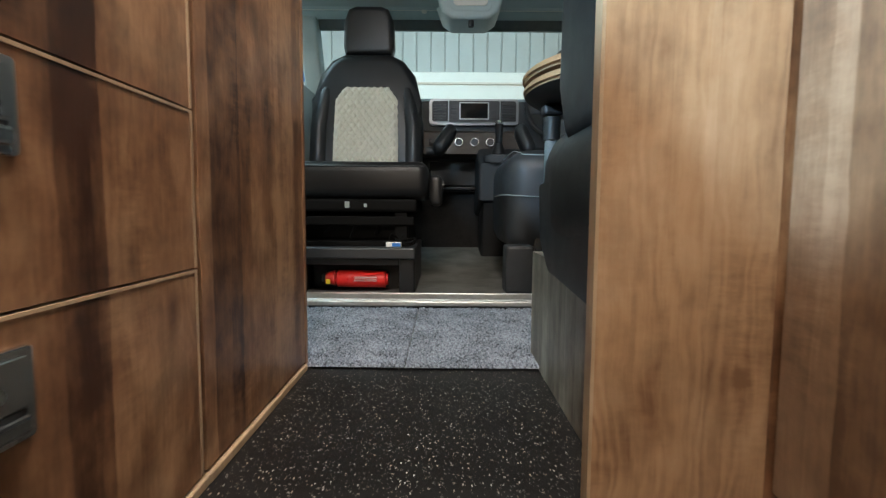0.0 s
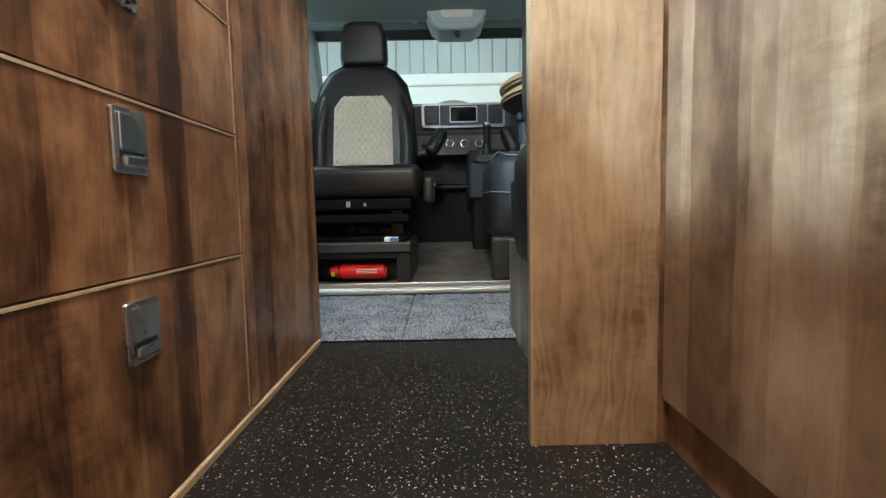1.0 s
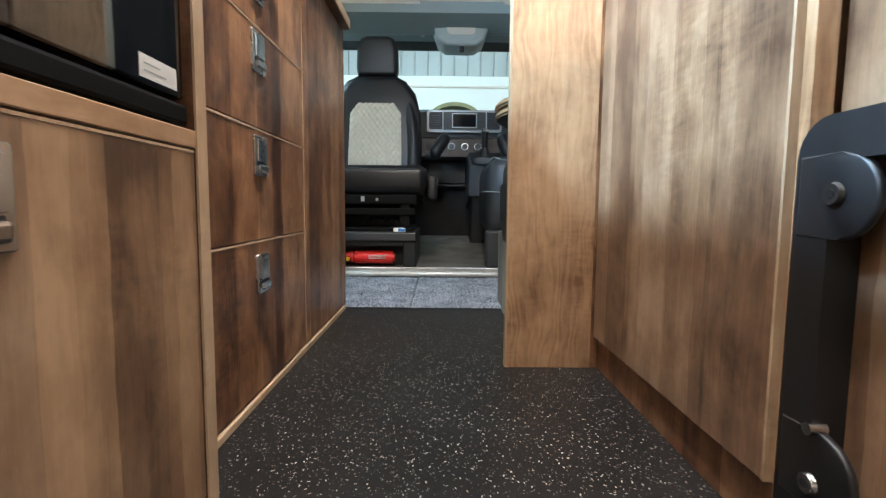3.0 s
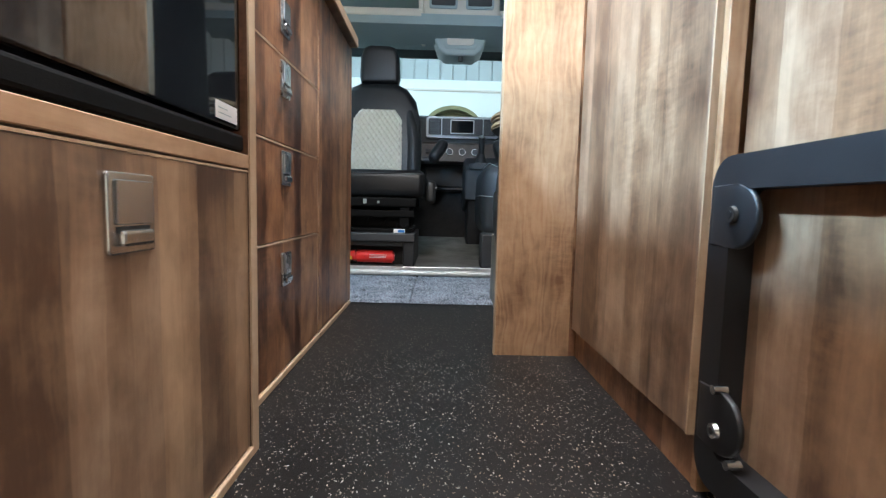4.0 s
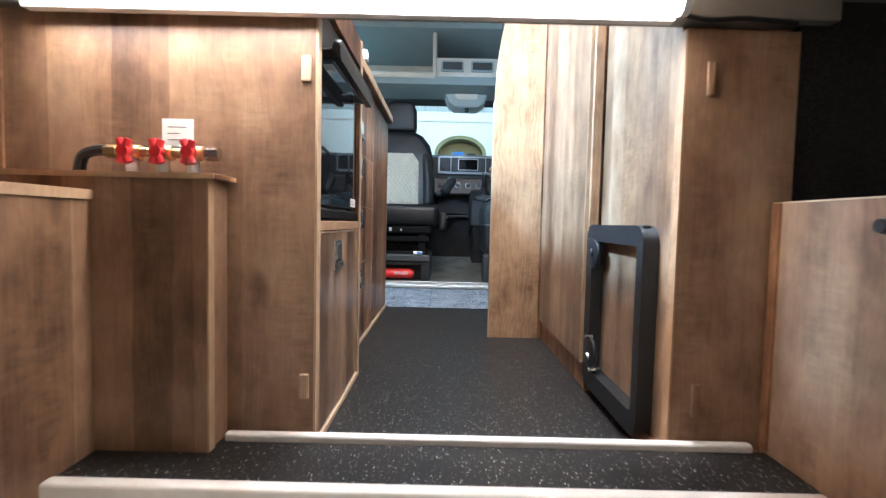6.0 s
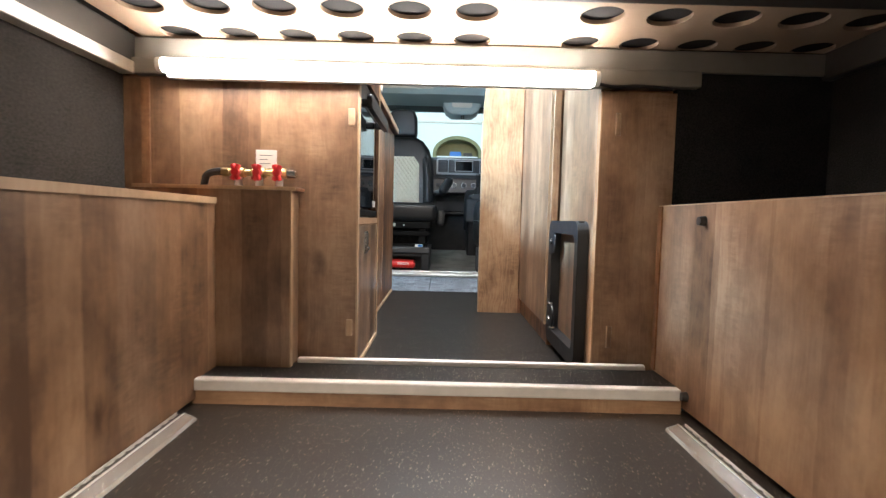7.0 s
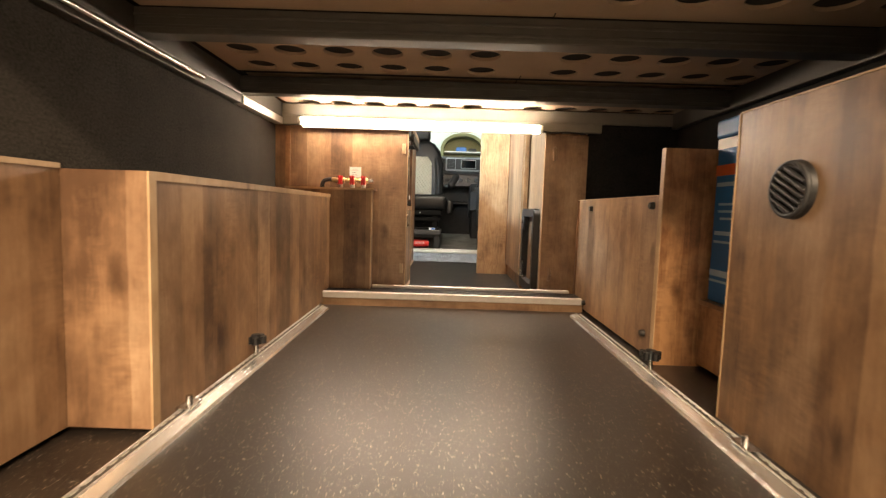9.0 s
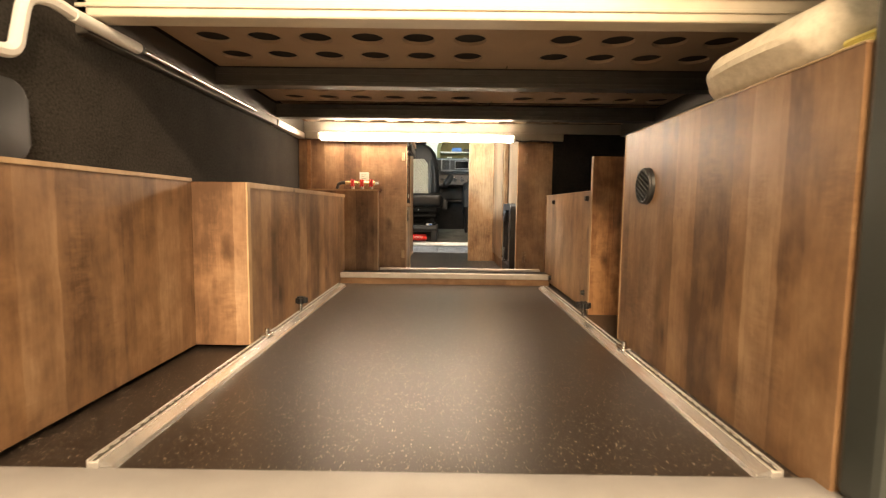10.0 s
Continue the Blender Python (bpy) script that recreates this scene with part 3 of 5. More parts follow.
oven = thing("oven", (-0.45, -0.195, 0.409), "black built-in oven with a mirror-dark glass door", "oven")
part("housing", box((-0.70, -0.398, 0.409), (FO - 0.03, 0.012, 0.795)), BLACK, oven)
od = part("door", box((FO - 0.028, -0.406, 0.437), (FO - 0.006, 0.010, 0.722), 0.003), OVEN_GLASS, oven, "glossy black glass door")
part("lower_lip", box((FO - 0.028, -0.406, 0.411), (FO - 0.002, 0.010, 0.432), 0.004), MATT, oven, "black lower lip")
part("control_panel", box((FO - 0.028, -0.406, 0.727), (FO - 0.008, 0.010, 0.795), 0.003), BLACK, oven)
bar = part("handle", slab(rounded(-0.385, 0.690, -0.012, 0.725, 0.012), "x", FO + 0.022, FO + 0.036, 0.005, 3), BLACK, od, "broad black bar handle", True)
for y in (-0.36, -0.045):
    part("handle_foot", box((FO - 0.006, y, 0.697), (FO + 0.024, y + 0.022, 0.718), 0.005), BLACK, bar)
lab = part("sticker", box((FO - 0.006, -0.062, 0.443), (FO - 0.0052, -0.004, 0.463)), WHITE, od, "white paper sticker")
for i in range(2):
    part("print", box((FO - 0.0051, -0.056, 0.449 + i * 0.006), (FO - 0.0048, -0.022 - i * 0.01, 0.4502 + i * 0.006)), CONSOLE, lab)

# ---------------------------------------------------------------- wall between aisle and store, left
YB = -0.452
bl = structure("wall_partition_left", box((-0.764, YB, 0.0), (-0.2, -0.430, 0.735)), WALNUT_C, "walnut partition panel facing the rear store", "wall")
part("edge_band", box((-0.1998, YB - 0.001, 0.0), (-0.196, -0.430, 0.735)), EDGE, bl, "light panel edge")
for z in (0.628, 0.115):
    c = part("clip", box((-0.222, YB - 0.008, z), (-0.206, YB, z + 0.042), 0.003), EDGE, bl, "small wooden catch")
part("trunking", box((-0.72, YB - 0.004, 0.46), (-0.70, YB, 0.73)), WALNUT, bl)
br = structure("wall_partition_right", box((0.391, YB, 0.0), (0.570, -0.430, 0.725)), WALNUT_C, "walnut partition panel beside the store", "wall")
part("edge_band", box((0.3875, YB - 0.001, 0.0), (0.3908, -0.430, 0.725)), OAK, br, "light panel edge")
for z in (0.62, 0.10):
    part("clip", box((0.422, YB - 0.006, z), (0.436, YB, z + 0.055), 0.003), WALNUT_B, br, "small wooden catch")
structure("wall_recess", box((0.571, -0.447, 0.0), (0.949, -0.427, 0.83)), BLACK_FELT, "black felt lined back of the store recess", "wall")
structure("wall_upper_partition", box((-0.85, -0.445, 0.90), (-0.3, -0.425, 1.9)), CREAM_PLASTIC, "plain partition above the bed", "wall")

# ---------------------------------------------------------------- right side of the aisle
FR = 0.358
wardrobe = thing("wardrobe", (0.6, 0.23, 0), "tall wardrobe with a plain walnut-look door over a dark plinth", "wardrobe")
part("body", box((FR + 0.031, -0.040, 0.0), (0.98, 0.49, 1.88)), WALNUT, wardrobe)
wd = part("door", box((FR, -0.036, 0.068), (FR + 0.02, 0.486, 1.86), 0.001, 1), WALNUT_B, wardrobe)
part("edge_band", box((FR - 0.0005, -0.040, 0.068), (FR + 0.02, -0.0362, 1.86)), EDGE, wd, "light door edge")
part("stile", box((FR + 0.008, -0.0532, 0.0), (FR + 0.03, -0.0405, 1.88), 0.001, 1), OAK, wardrobe, "light stile beside the door")
part("plinth", box((FR + 0.012, -0.040, 0.0), (FR + 0.021, 0.49, 0.064)), WALNUT, wardrobe, "dark recessed plinth")

tall = thing("shower_wall_unit", (0.62, -0.24, 0), "tall walnut-look side panel of the closed unit", "cabinet")
part("front_panel", box((0.394, -0.425, 0.0), (0.416, -0.0535, 1.88)), WALNUT_B, tall)
part("edge_band", box((0.393, -0.4285, 0.0), (0.416, -0.4255, 1.88)), WALNUT_B, tall, "light panel edge")
part("plinth", box((0.386, -0.424, 0.0), (0.3938, -0.0535, 0.03)), WALNUT, tall)
part("body", box((0.417, -0.425, 0.0), (0.98, -0.0535, 1.88)), WALNUT, tall)

# folded step leaning on the panel
step = thing("folding_step", (0.38, -0.17, 0.0), "black folding step frame with bolted corners against the panel", "step")


def frame_slab(y0, z0, y1, z1, w, r, x0, x1):
    """An upright frame in a plane of one x; w: its bars' widths (far, lower, near, upper), or one for all."""
    near, lower, far, upper = w if isinstance(w, tuple) else (w,) * 4
    bm = bmesh.new()
    out, inn = rounded(y0, z0, y1, z1, r), rounded(y0 + near, z0 + lower, y1 - far, z1 - upper, r * 0.35)
    n = len(out)
    rows = []
    for pts, x in ((out, x0), (inn, x0), (inn, x1), (out, x1)):
        rows.append([bm.verts.new((x, *p)) for p in pts])
    for a, b in ((0, 1), (1, 2), (2, 3), (3, 0)):
        for i in range(n):
            bm.faces.new((rows[a][i], rows[a][(i + 1) % n], rows[b][(i + 1) % n], rows[b][i]))
    sharp = [e for e in bm.edges if len(e.link_faces) == 2 and e.calc_face_angle(0) > 1.2]
    bmesh.ops.bevel(bm, geom=sharp, offset=0.008, segments=4, profile=0.5, affect="EDGES")
    return bm


def lug(cy, cz, r, corner):
    """A plate's outline with one round end, reaching back to the frame's bar at y corner."""
    turn = [(cy - r * math.cos(radians(a)), cz + r * math.sin(radians(a))) for a in range(-90, 91, 15)]
    return [(corner, cz - r)] + turn + [(corner, cz + r)]


part("frame", frame_slab(-0.380, 0.022, -0.046, 0.413, (0.028, 0.044, 0.040, 0.038), 0.036, 0.364, 0.3935), BLACK, step, "", True)
upper = part("gusset", slab(lug(-0.096, 0.345, 0.036, -0.050), "x", 0.3632, 0.371, 0.003, 3), BLACK, step, "black corner gusset", True)
lower = part("gusset", slab(lug(-0.096, 0.108, 0.036, -0.050), "x", 0.3632, 0.371, 0.003, 3), BLACK, step, "black hinge plate", True)
for owner, y, z, m in ((upper, -0.093, 0.347, SCREW), (lower, -0.090, 0.097, CHROME)):
    bolt = part("bolt", rod((0.358, y, z), (0.3622, y, z), 0.0085, 0.010), m, owner, "round bolt head", True)
    part("socket", rod((0.3573, y, z), (0.3582, y, z), 0.0045, None, 6), BLACK, bolt)
for y, z in ((-0.090, 0.146), (-0.124, 0.074)):
    part("pin", rod((0.356, y, z), (0.372, y, z), 0.0055, None, 12), CHROME, lower, "bright hinge pin", True)
part("rubber_pad", box((0.370, -0.362, 0.408), (0.386, -0.350, 0.4134), 0.0015, 1), SCREW, step, "worn bright corner")
for z in (0.367, 0.185):
    part("joint_line", box((0.3636, -0.374, z), (0.366, -0.358, z + 0.0012)), DARK_GREY, step)

# end panel before the bench, with a rounded upper corner
pts = [(0.18, 0.0), (0.354, 0.0), (0.354, 1.32), (0.345, 1.32)]
pts += [(0.345 - 0.165 * math.sin(radians(a)), 0.84 + 0.48 * math.cos(radians(a))) for a in range(8, 91, 6)]
seat_end = thing("bench_screen", (0.27, 0.50, 0), "light oak end panel with a rounded top corner", "panel")
part("board", slab(pts, "y", 0.492, 0.512), OAK, seat_end)
part("edge_band", box((0.1765, 0.4915, 0.0), (0.1798, 0.5125, 0.84)), EDGE, seat_end, "light edge band")

part("filler", box((0.3542, 0.494, 0.0), (0.41, 0.511, 1.6)), WALNUT, seat_end, "dark filler strip")

bench = thing("bench", (0.5, 0.80, 0), "grey-brown bench base with dark padded seat and backrest", "bench")
part("base", box((0.240, 0.513, 0.0), (0.98, 1.15, 0.25)), GREYWOOD, bench, "grey-brown wood-look base")
part("seat", soft_box((0.236, 0.54, 0.245), (0.96, 1.05, 0.50), 0.06, 3, 0.015), LEATHER, bench, "", True)
bk = part("backrest", slab([(0.53, 0.46), (0.88, 0.46), (0.935, 0.56), (0.90, 1.20), (0.84, 1.28), (0.66, 1.28), (0.58, 1.2)], "x", 0.235, 0.96, 0.035, 4), LEATHER, bench, "", True)
part("side_cover", slab([(0.60, 0.21), (0.93, 0.23), (1.01, 0.28), (1.03, 0.40), (0.62, 0.42)], "x", 0.226, 0.242, 0.008), BLACK, bench, "black moulded side cover", True)

# ---------------------------------------------------------------- cab seats
def quilt(x0, z0, x1, z1, y, cham, pitch=0.031):
    """A padded panel that faces -y, stitched in small diamonds, its top corners cut."""
    bm = bmesh.new()
    nx, nz = 96, 116
    grid = {}
    for j in range(nz + 1):
        for i in range(nx + 1):
            u, v = i / nx, j / nz
            z = z0 + (z1 - z0) * v
            inset = max(0.0, z - (z1 - cham)) * 0.75
            a, b = x0 + inset, x1 - inset
            x = a + (b - a) * u
            p, q = (x + z * 0.72) / pitch, (x - z * 0.72) / pitch
            h = abs(math.sin(math.pi * p)) * abs(math.sin(math.pi * q))
            rim = min(1.0, min(u, 1 - u) * 14, min(v, 1 - v) * 14)
            grid[i, j] = bm.verts.new((x, y + 0.012 - rim * (0.008 + 0.010 * h ** 0.5) + (z - z0) * 0.18, z))
    for j in range(nz):
        for i in range(nx):
            bm.faces.new((grid[i, j], grid[i + 1, j], grid[i + 1, j + 1], grid[i, j + 1]))
    return bm


def tilt(bm, y, z, k):
    for v in bm.verts:
        v.co.y += (v.co.z - z) * k
    return bm


def pinch(bm, cx):
    """Draws the upper end of a bolster inwards and back."""
    for v in bm.verts:
        k = max(0.0, v.co.z - 0.72)
        v.co.x += (cx - v.co.x) * k * 0.75
        v.co.y += k * k * 0.45
    return bm


def cab_seat(cx, label, lean=0.18):
    """A cab seat turned to face the rear."""
    s = thing("cab_seat", (cx, 2.05, 0.035), label, "seat", "cab seats")
    # backrest
    w = 0.265
    out = [(x, z if z < 0.6 else z - 0.055 * (z - 0.6) / 0.5) for x, z in ((-0.20, 0.50), (0.20, 0.50), (0.245, 0.56), (w, 0.70), (w - 0.01, 0.88), (0.225, 1.02), (0.17, 1.10), (0.11, 1.135), (-0.11, 1.135), (-0.17, 1.10), (-0.225, 1.02), (-w + 0.01, 0.88), (-w, 0.70), (-0.245, 0.56))]
    bm = slab([(cx + x, z) for x, z in out], "y", 2.27, 2.40, 0.042, 5)
    back = part("backrest", tilt(bm, 0, 0.5, lean * 0.9), LEATHER, s, "black leather backrest", True)
    part("quilted_panel", quilt(cx - 0.152, 0.53, cx + 0.152, 0.925, 2.262, 0.07), CREAM_CLOTH, back, "cream diamond-quilted panel", True)
    part("seam", pipe([(cx - 0.152, 2.268 + 0.012, 0.55), (cx - 0.153, 2.268 + 0.065, 0.855), (cx - 0.10, 2.268 + 0.077, 0.93), (cx + 0.10, 2.268 + 0.077, 0.93), (cx + 0.153, 2.268 + 0.065, 0.855), (cx + 0.152, 2.268 + 0.012, 0.55)], 0.004, 8), LEATHER, back)
    for sx in (-1, 1):
        part("seam", pipe([(cx + sx * 0.10, 2.345, 0.93), (cx + sx * 0.150, 2.356, 0.985)], 0.003, 8), BLACK, back)
        part("bolster", tilt(pinch(soft_box((cx + sx * 0.178, 2.252, 0.52), (cx + sx * 0.262, 2.34, 0.94), 0.038, 3, 0.004), cx), 0, 0.5, lean * 0.9), LEATHER, back, "", True)
    # headrest
    hr = slab([(cx + x, z - 0.062) for x, z in [(-0.112, 1.14), (0.112, 1.14), (0.122, 1.18), (0.118, 1.30), (0.095, 1.355), (0.06, 1.37), (-0.06, 1.37), (-0.095, 1.355), (-0.118, 1.30), (-0.122, 1.18)]], "y", 2.395, 2.50, 0.03, 4)
    head = part("headrest", hr, LEATHER, s, "dark padded headrest", True)
    for sx in (-0.05, 0.05):
        part("post", rod((cx + sx, 2.45, 1.03), (cx + sx, 2.45, 1.10), 0.006), CHROME, head)
    # seat cushion
    cush = part("seat", soft_box((cx - 0.285, 1.84, 0.385), (cx + 0.305, 2.36, 0.525), 0.04), LEATHER, s, "black leather seat cushion", True)
    part("piping", pipe([(cx - 0.27, 1.8445, 0.505), (cx + 0.29, 1.8445, 0.505)], 0.003, 8), GREY_LEATHER, cush, "grey stitched seam")
    for sx in (-1, 1):
        part("side_trim", soft_box((cx + sx * 0.295 + 0.012, 1.87, 0.36), (cx + sx * 0.345 + 0.012, 2.28, 0.475), 0.02), BLACK, s, "black plastic side trim", True)
    # frame and swivel
    part("pan", box((cx - 0.26, 1.86, 0.335), (cx + 0.26, 2.32, 0.385), 0.01), MATT, s)
    part("rail", box((cx - 0.25, 1.855, 0.285), (cx + 0.25, 1.875, 0.318), 0.004), MATT, s, "black front rail")
    part("swivel_plate", box((cx - 0.24, 1.84, 0.2065), (cx + 0.24, 2.30, 0.225), 0.004), MATT, s, "black swivel plate")
    for sx in (-0.2, 0.2):
        part("slide", box((cx + sx - 0.025, 1.87, 0.225), (cx + sx + 0.025, 2.30, 0.335), 0.004), MATT, s)
    part("mechanism", box((cx - 0.23, 1.93, 0.225), (cx + 0.23, 2.28, 0.335), 0.01), MATT, s, "dark seat mechanism")
    for k in range(5):
        part("lever", pipe(arc([(cx - 0.2 + k * 0.1, 1.90, 0.23 + 0.02 * (k % 2)), (cx - 0.16 + k * 0.09, 1.885, 0.275), (cx - 0.10 + k * 0.07, 1.90, 0.31)]), 0.005, 8), MATT, s)
    return s


passenger = cab_seat(-0.330, "black leather cab seat with cream quilted panel, facing the rear")
part("knob", rod((0.012, 1.90, 0.435), (0.032, 1.90, 0.435), 0.02), BLACK, passenger, "round black recliner knob", True)
part("tag", box((-0.340, 1.853, 0.350), (-0.323, 1.856, 0.374)), CONSOLE, passenger, "small white tag")
part("tag", box((-0.268, 1.853, 0.353), (-0.257, 1.856, 0.366)), CONSOLE, passenger)

sb = thing("seat_box", (-0.32, 2.0, 0.035), "black seat base box with an open front recess", "box")
part("top", box((-0.62, 1.765, 0.165), (-0.07, 2.30, 0.206), 0.006), DARK_GREY, sb, "dark grey front ledge")
part("side", box((-0.13, 1.785, 0.035), (-0.072, 2.30, 0.165), 0.006), BLACK, sb)
part("side", box((-0.62, 1.785, 0.035), (-0.48, 2.30, 0.165), 0.006), BLACK, sb)
part("lintel", box((-0.48, 1.79, 0.14), (-0.13, 1.83, 0.165), 0.004), BLACK, sb)
part("back", box((-0.48, 1.92, 0.035), (-0.13, 1.94, 0.15)), BLACK, sb)
pack = thing("small_pack", (-0.15, 1.80, 0.2065), "small white and blue packet on the seat box", "packet")
part("packet", box((-0.178, 1.785, 0.2065), (-0.122, 1.82, 0.226), 0.004), WHITE, pack)
part("print", box((-0.155, 1.7835, 0.210), (-0.124, 1.7852, 0.223)), BLUE_TOOL, pack, "blue print")
lead = thing("loose_cable", (-0.10, 1.81, 0.207), "tangled black cable on the seat box", "cable")
rnd = random.Random(8)
part("cable", pipe(arc([(-0.12 + rnd.uniform(-0.05, 0.05), 1.805 + rnd.uniform(-0.02, 0.02), 0.211 + rnd.random() * 0.045) for _ in range(14)], 5), 0.0025, 8), MATT, lead, "", True)

ext = thing("fire_extinguisher", (-0.29, 1.83, 0.04), "small red fire extinguisher lying in the seat box", "fire extinguisher")
add = rod((-0.375, 1.845, 0.083), (-0.176, 1.845, 0.081), 0.032, None, 24)
bmesh.ops.bevel(add, geom=[e for e in add.edges if len(e.link_faces) == 2 and e.calc_face_angle(0) > 1.2], offset=0.01, segments=3, affect="EDGES")
part("bottle", add, RED, ext, "", True)
part("neck", rod((-0.41, 1.845, 0.085), (-0.375, 1.845, 0.085), 0.020, 0.030, 20), RED, ext, "", True)
part("collar", rod((-0.322, 1.845, 0.085), (-0.316, 1.845, 0.083), 0.0325, None, 24), RED_TAP, ext)
part("valve", box((-0.425, 1.83, 0.07), (-0.408, 1.86, 0.10), 0.004), BLACK, ext)
part("label", box((-0.405, 1.814, 0.066), (-0.39, 1.822, 0.083)), YELLOW, ext, "yellow warning mark")
for i in range(3):
    part("print", box((-0.30, 1.8095, 0.078 + i * 0.007), (-0.215, 1.8125, 0.080 + i * 0.007)), WHITE, ext)

driver = thing("driver_seat", (0.58, 2.1, 0.035), "grey leather driver's seat with stitched bolsters", "seat", "cab seats")
part("seat", soft_box((0.275, 1.86, 0.185), (0.93, 2.42, 0.575), 0.075, 3, 0.012), GREY_LEATHER, driver, "grey leather seat", True)
part("piping", pipe(arc([(0.262, 2.25, 0.405), (0.262, 1.98, 0.405), (0.275, 1.885, 0.403), (0.315, 1.853, 0.40), (0.45, 1.847, 0.395), (0.75, 1.847, 0.395)]), 0.002, 8), CONSOLE, driver, "pale stitched seam")
part("piping", pipe(arc([(0.31, 2.30, 0.578), (0.31, 2.0, 0.580), (0.325, 1.915, 0.566), (0.36, 1.885, 0.556), (0.60, 1.885, 0.556)]), 0.002, 8), CONSOLE, driver, "pale stitched seam")
part("backrest", tilt(soft_box((0.56, 2.27, 0.56), (0.94, 2.40, 1.12), 0.06, 3, 0.01), 0, 0.56, 0.15), GREY_LEATHER, driver, "", True)
part("pedestal", slab([(1.80, 0.035), (2.36, 0.035), (2.30, 0.24), (1.86, 0.24)], "x", 0.38, 0.85, 0.012), DARK_GREY, driver, "dark grey pedestal")
part("foot", box((0.262, 1.80, 0.035), (0.37, 1.90, 0.215), 0.012), DARK_GREY, driver)

table = thing("folded_table", (0.545, 1.36, 0.002), "two stacked round table tops on a grey post", "table")


def round_top(z, r, cx, cy):
    bm = rod((cx, cy, z), (cx, cy, z + 0.024), r, None, 48)
    bmesh.ops.bevel(bm, geom=[e for e in bm.edges if len(e.link_faces) == 2 and e.calc_face_angle(0) > 1.2], offset=0.008, segments=3, affect="EDGES")
    return bm


part("tabletop", round_top(0.690, 0.30, 0.545, 1.36), PINE, table, "light-edged round top", True)
part("tabletop", round_top(0.657, 0.297, 0.545, 1.36), PINE, table, "light-edged round top", True)
part("underside", rod((0.545, 1.36, 0.629), (0.545, 1.36, 0.6565), 0.25, 0.292, 40), BLACK, table, "dark underside", True)
part("bracket", box((0.297, 1.34, 0.600), (0.352, 1.39, 0.629), 0.008), BLACK, table)
part("post", rod((0.325, 1.365, 0.002), (0.325, 1.365, 0.595), 0.019, None, 20), BAND, table, "grey post", True)
part("sleeve", rod((0.325, 1.365, 0.535), (0.325, 1.365, 0.596), 0.024, None, 20), BLACK, table, "", True)

# ---------------------------------------------------------------- dashboard
def turned(bm):
    """Swaps x and y."""
    for v in bm.verts:
        v.co.x, v.co.y = v.co.y, v.co.x
    return bm


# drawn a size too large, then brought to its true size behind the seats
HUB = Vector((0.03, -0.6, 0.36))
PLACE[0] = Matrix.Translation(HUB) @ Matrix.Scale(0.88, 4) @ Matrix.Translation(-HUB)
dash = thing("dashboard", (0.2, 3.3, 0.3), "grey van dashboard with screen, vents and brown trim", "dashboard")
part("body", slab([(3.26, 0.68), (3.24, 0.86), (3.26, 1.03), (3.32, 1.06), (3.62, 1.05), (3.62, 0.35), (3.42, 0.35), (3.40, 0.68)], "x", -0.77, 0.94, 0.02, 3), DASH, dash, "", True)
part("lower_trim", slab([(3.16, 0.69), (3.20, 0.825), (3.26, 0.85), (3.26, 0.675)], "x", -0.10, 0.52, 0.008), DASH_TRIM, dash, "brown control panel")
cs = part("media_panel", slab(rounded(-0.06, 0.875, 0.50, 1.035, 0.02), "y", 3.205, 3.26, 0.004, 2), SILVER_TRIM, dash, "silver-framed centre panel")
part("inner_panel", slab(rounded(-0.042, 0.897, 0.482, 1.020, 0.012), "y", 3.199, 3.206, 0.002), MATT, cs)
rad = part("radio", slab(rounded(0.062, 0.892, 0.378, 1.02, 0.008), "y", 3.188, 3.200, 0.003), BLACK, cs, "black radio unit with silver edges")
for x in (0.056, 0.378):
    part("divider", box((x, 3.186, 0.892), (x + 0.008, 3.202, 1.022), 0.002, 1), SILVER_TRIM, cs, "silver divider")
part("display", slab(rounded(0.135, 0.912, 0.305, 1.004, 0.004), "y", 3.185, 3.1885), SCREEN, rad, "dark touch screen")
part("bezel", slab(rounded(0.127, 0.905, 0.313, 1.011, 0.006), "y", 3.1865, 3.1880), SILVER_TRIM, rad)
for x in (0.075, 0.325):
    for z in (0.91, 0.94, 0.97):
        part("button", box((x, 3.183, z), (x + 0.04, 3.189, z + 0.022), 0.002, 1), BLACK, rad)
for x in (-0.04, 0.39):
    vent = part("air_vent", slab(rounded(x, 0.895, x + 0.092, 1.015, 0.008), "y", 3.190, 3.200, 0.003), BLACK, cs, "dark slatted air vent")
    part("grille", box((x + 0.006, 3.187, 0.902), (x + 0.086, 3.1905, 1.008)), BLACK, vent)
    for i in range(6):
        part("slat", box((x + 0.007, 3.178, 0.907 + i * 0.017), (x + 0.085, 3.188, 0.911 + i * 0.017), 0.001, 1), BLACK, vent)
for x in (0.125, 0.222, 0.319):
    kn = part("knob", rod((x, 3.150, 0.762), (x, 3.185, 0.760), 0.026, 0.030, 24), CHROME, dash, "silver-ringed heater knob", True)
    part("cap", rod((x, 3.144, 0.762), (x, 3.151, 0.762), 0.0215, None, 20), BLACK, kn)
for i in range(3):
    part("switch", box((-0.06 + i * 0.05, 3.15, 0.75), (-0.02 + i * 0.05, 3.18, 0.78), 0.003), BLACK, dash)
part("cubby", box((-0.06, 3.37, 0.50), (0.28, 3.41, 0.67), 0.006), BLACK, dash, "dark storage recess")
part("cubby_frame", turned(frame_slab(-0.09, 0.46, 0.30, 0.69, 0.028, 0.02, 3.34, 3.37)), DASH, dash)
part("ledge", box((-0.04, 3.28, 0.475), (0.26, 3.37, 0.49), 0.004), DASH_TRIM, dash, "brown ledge")
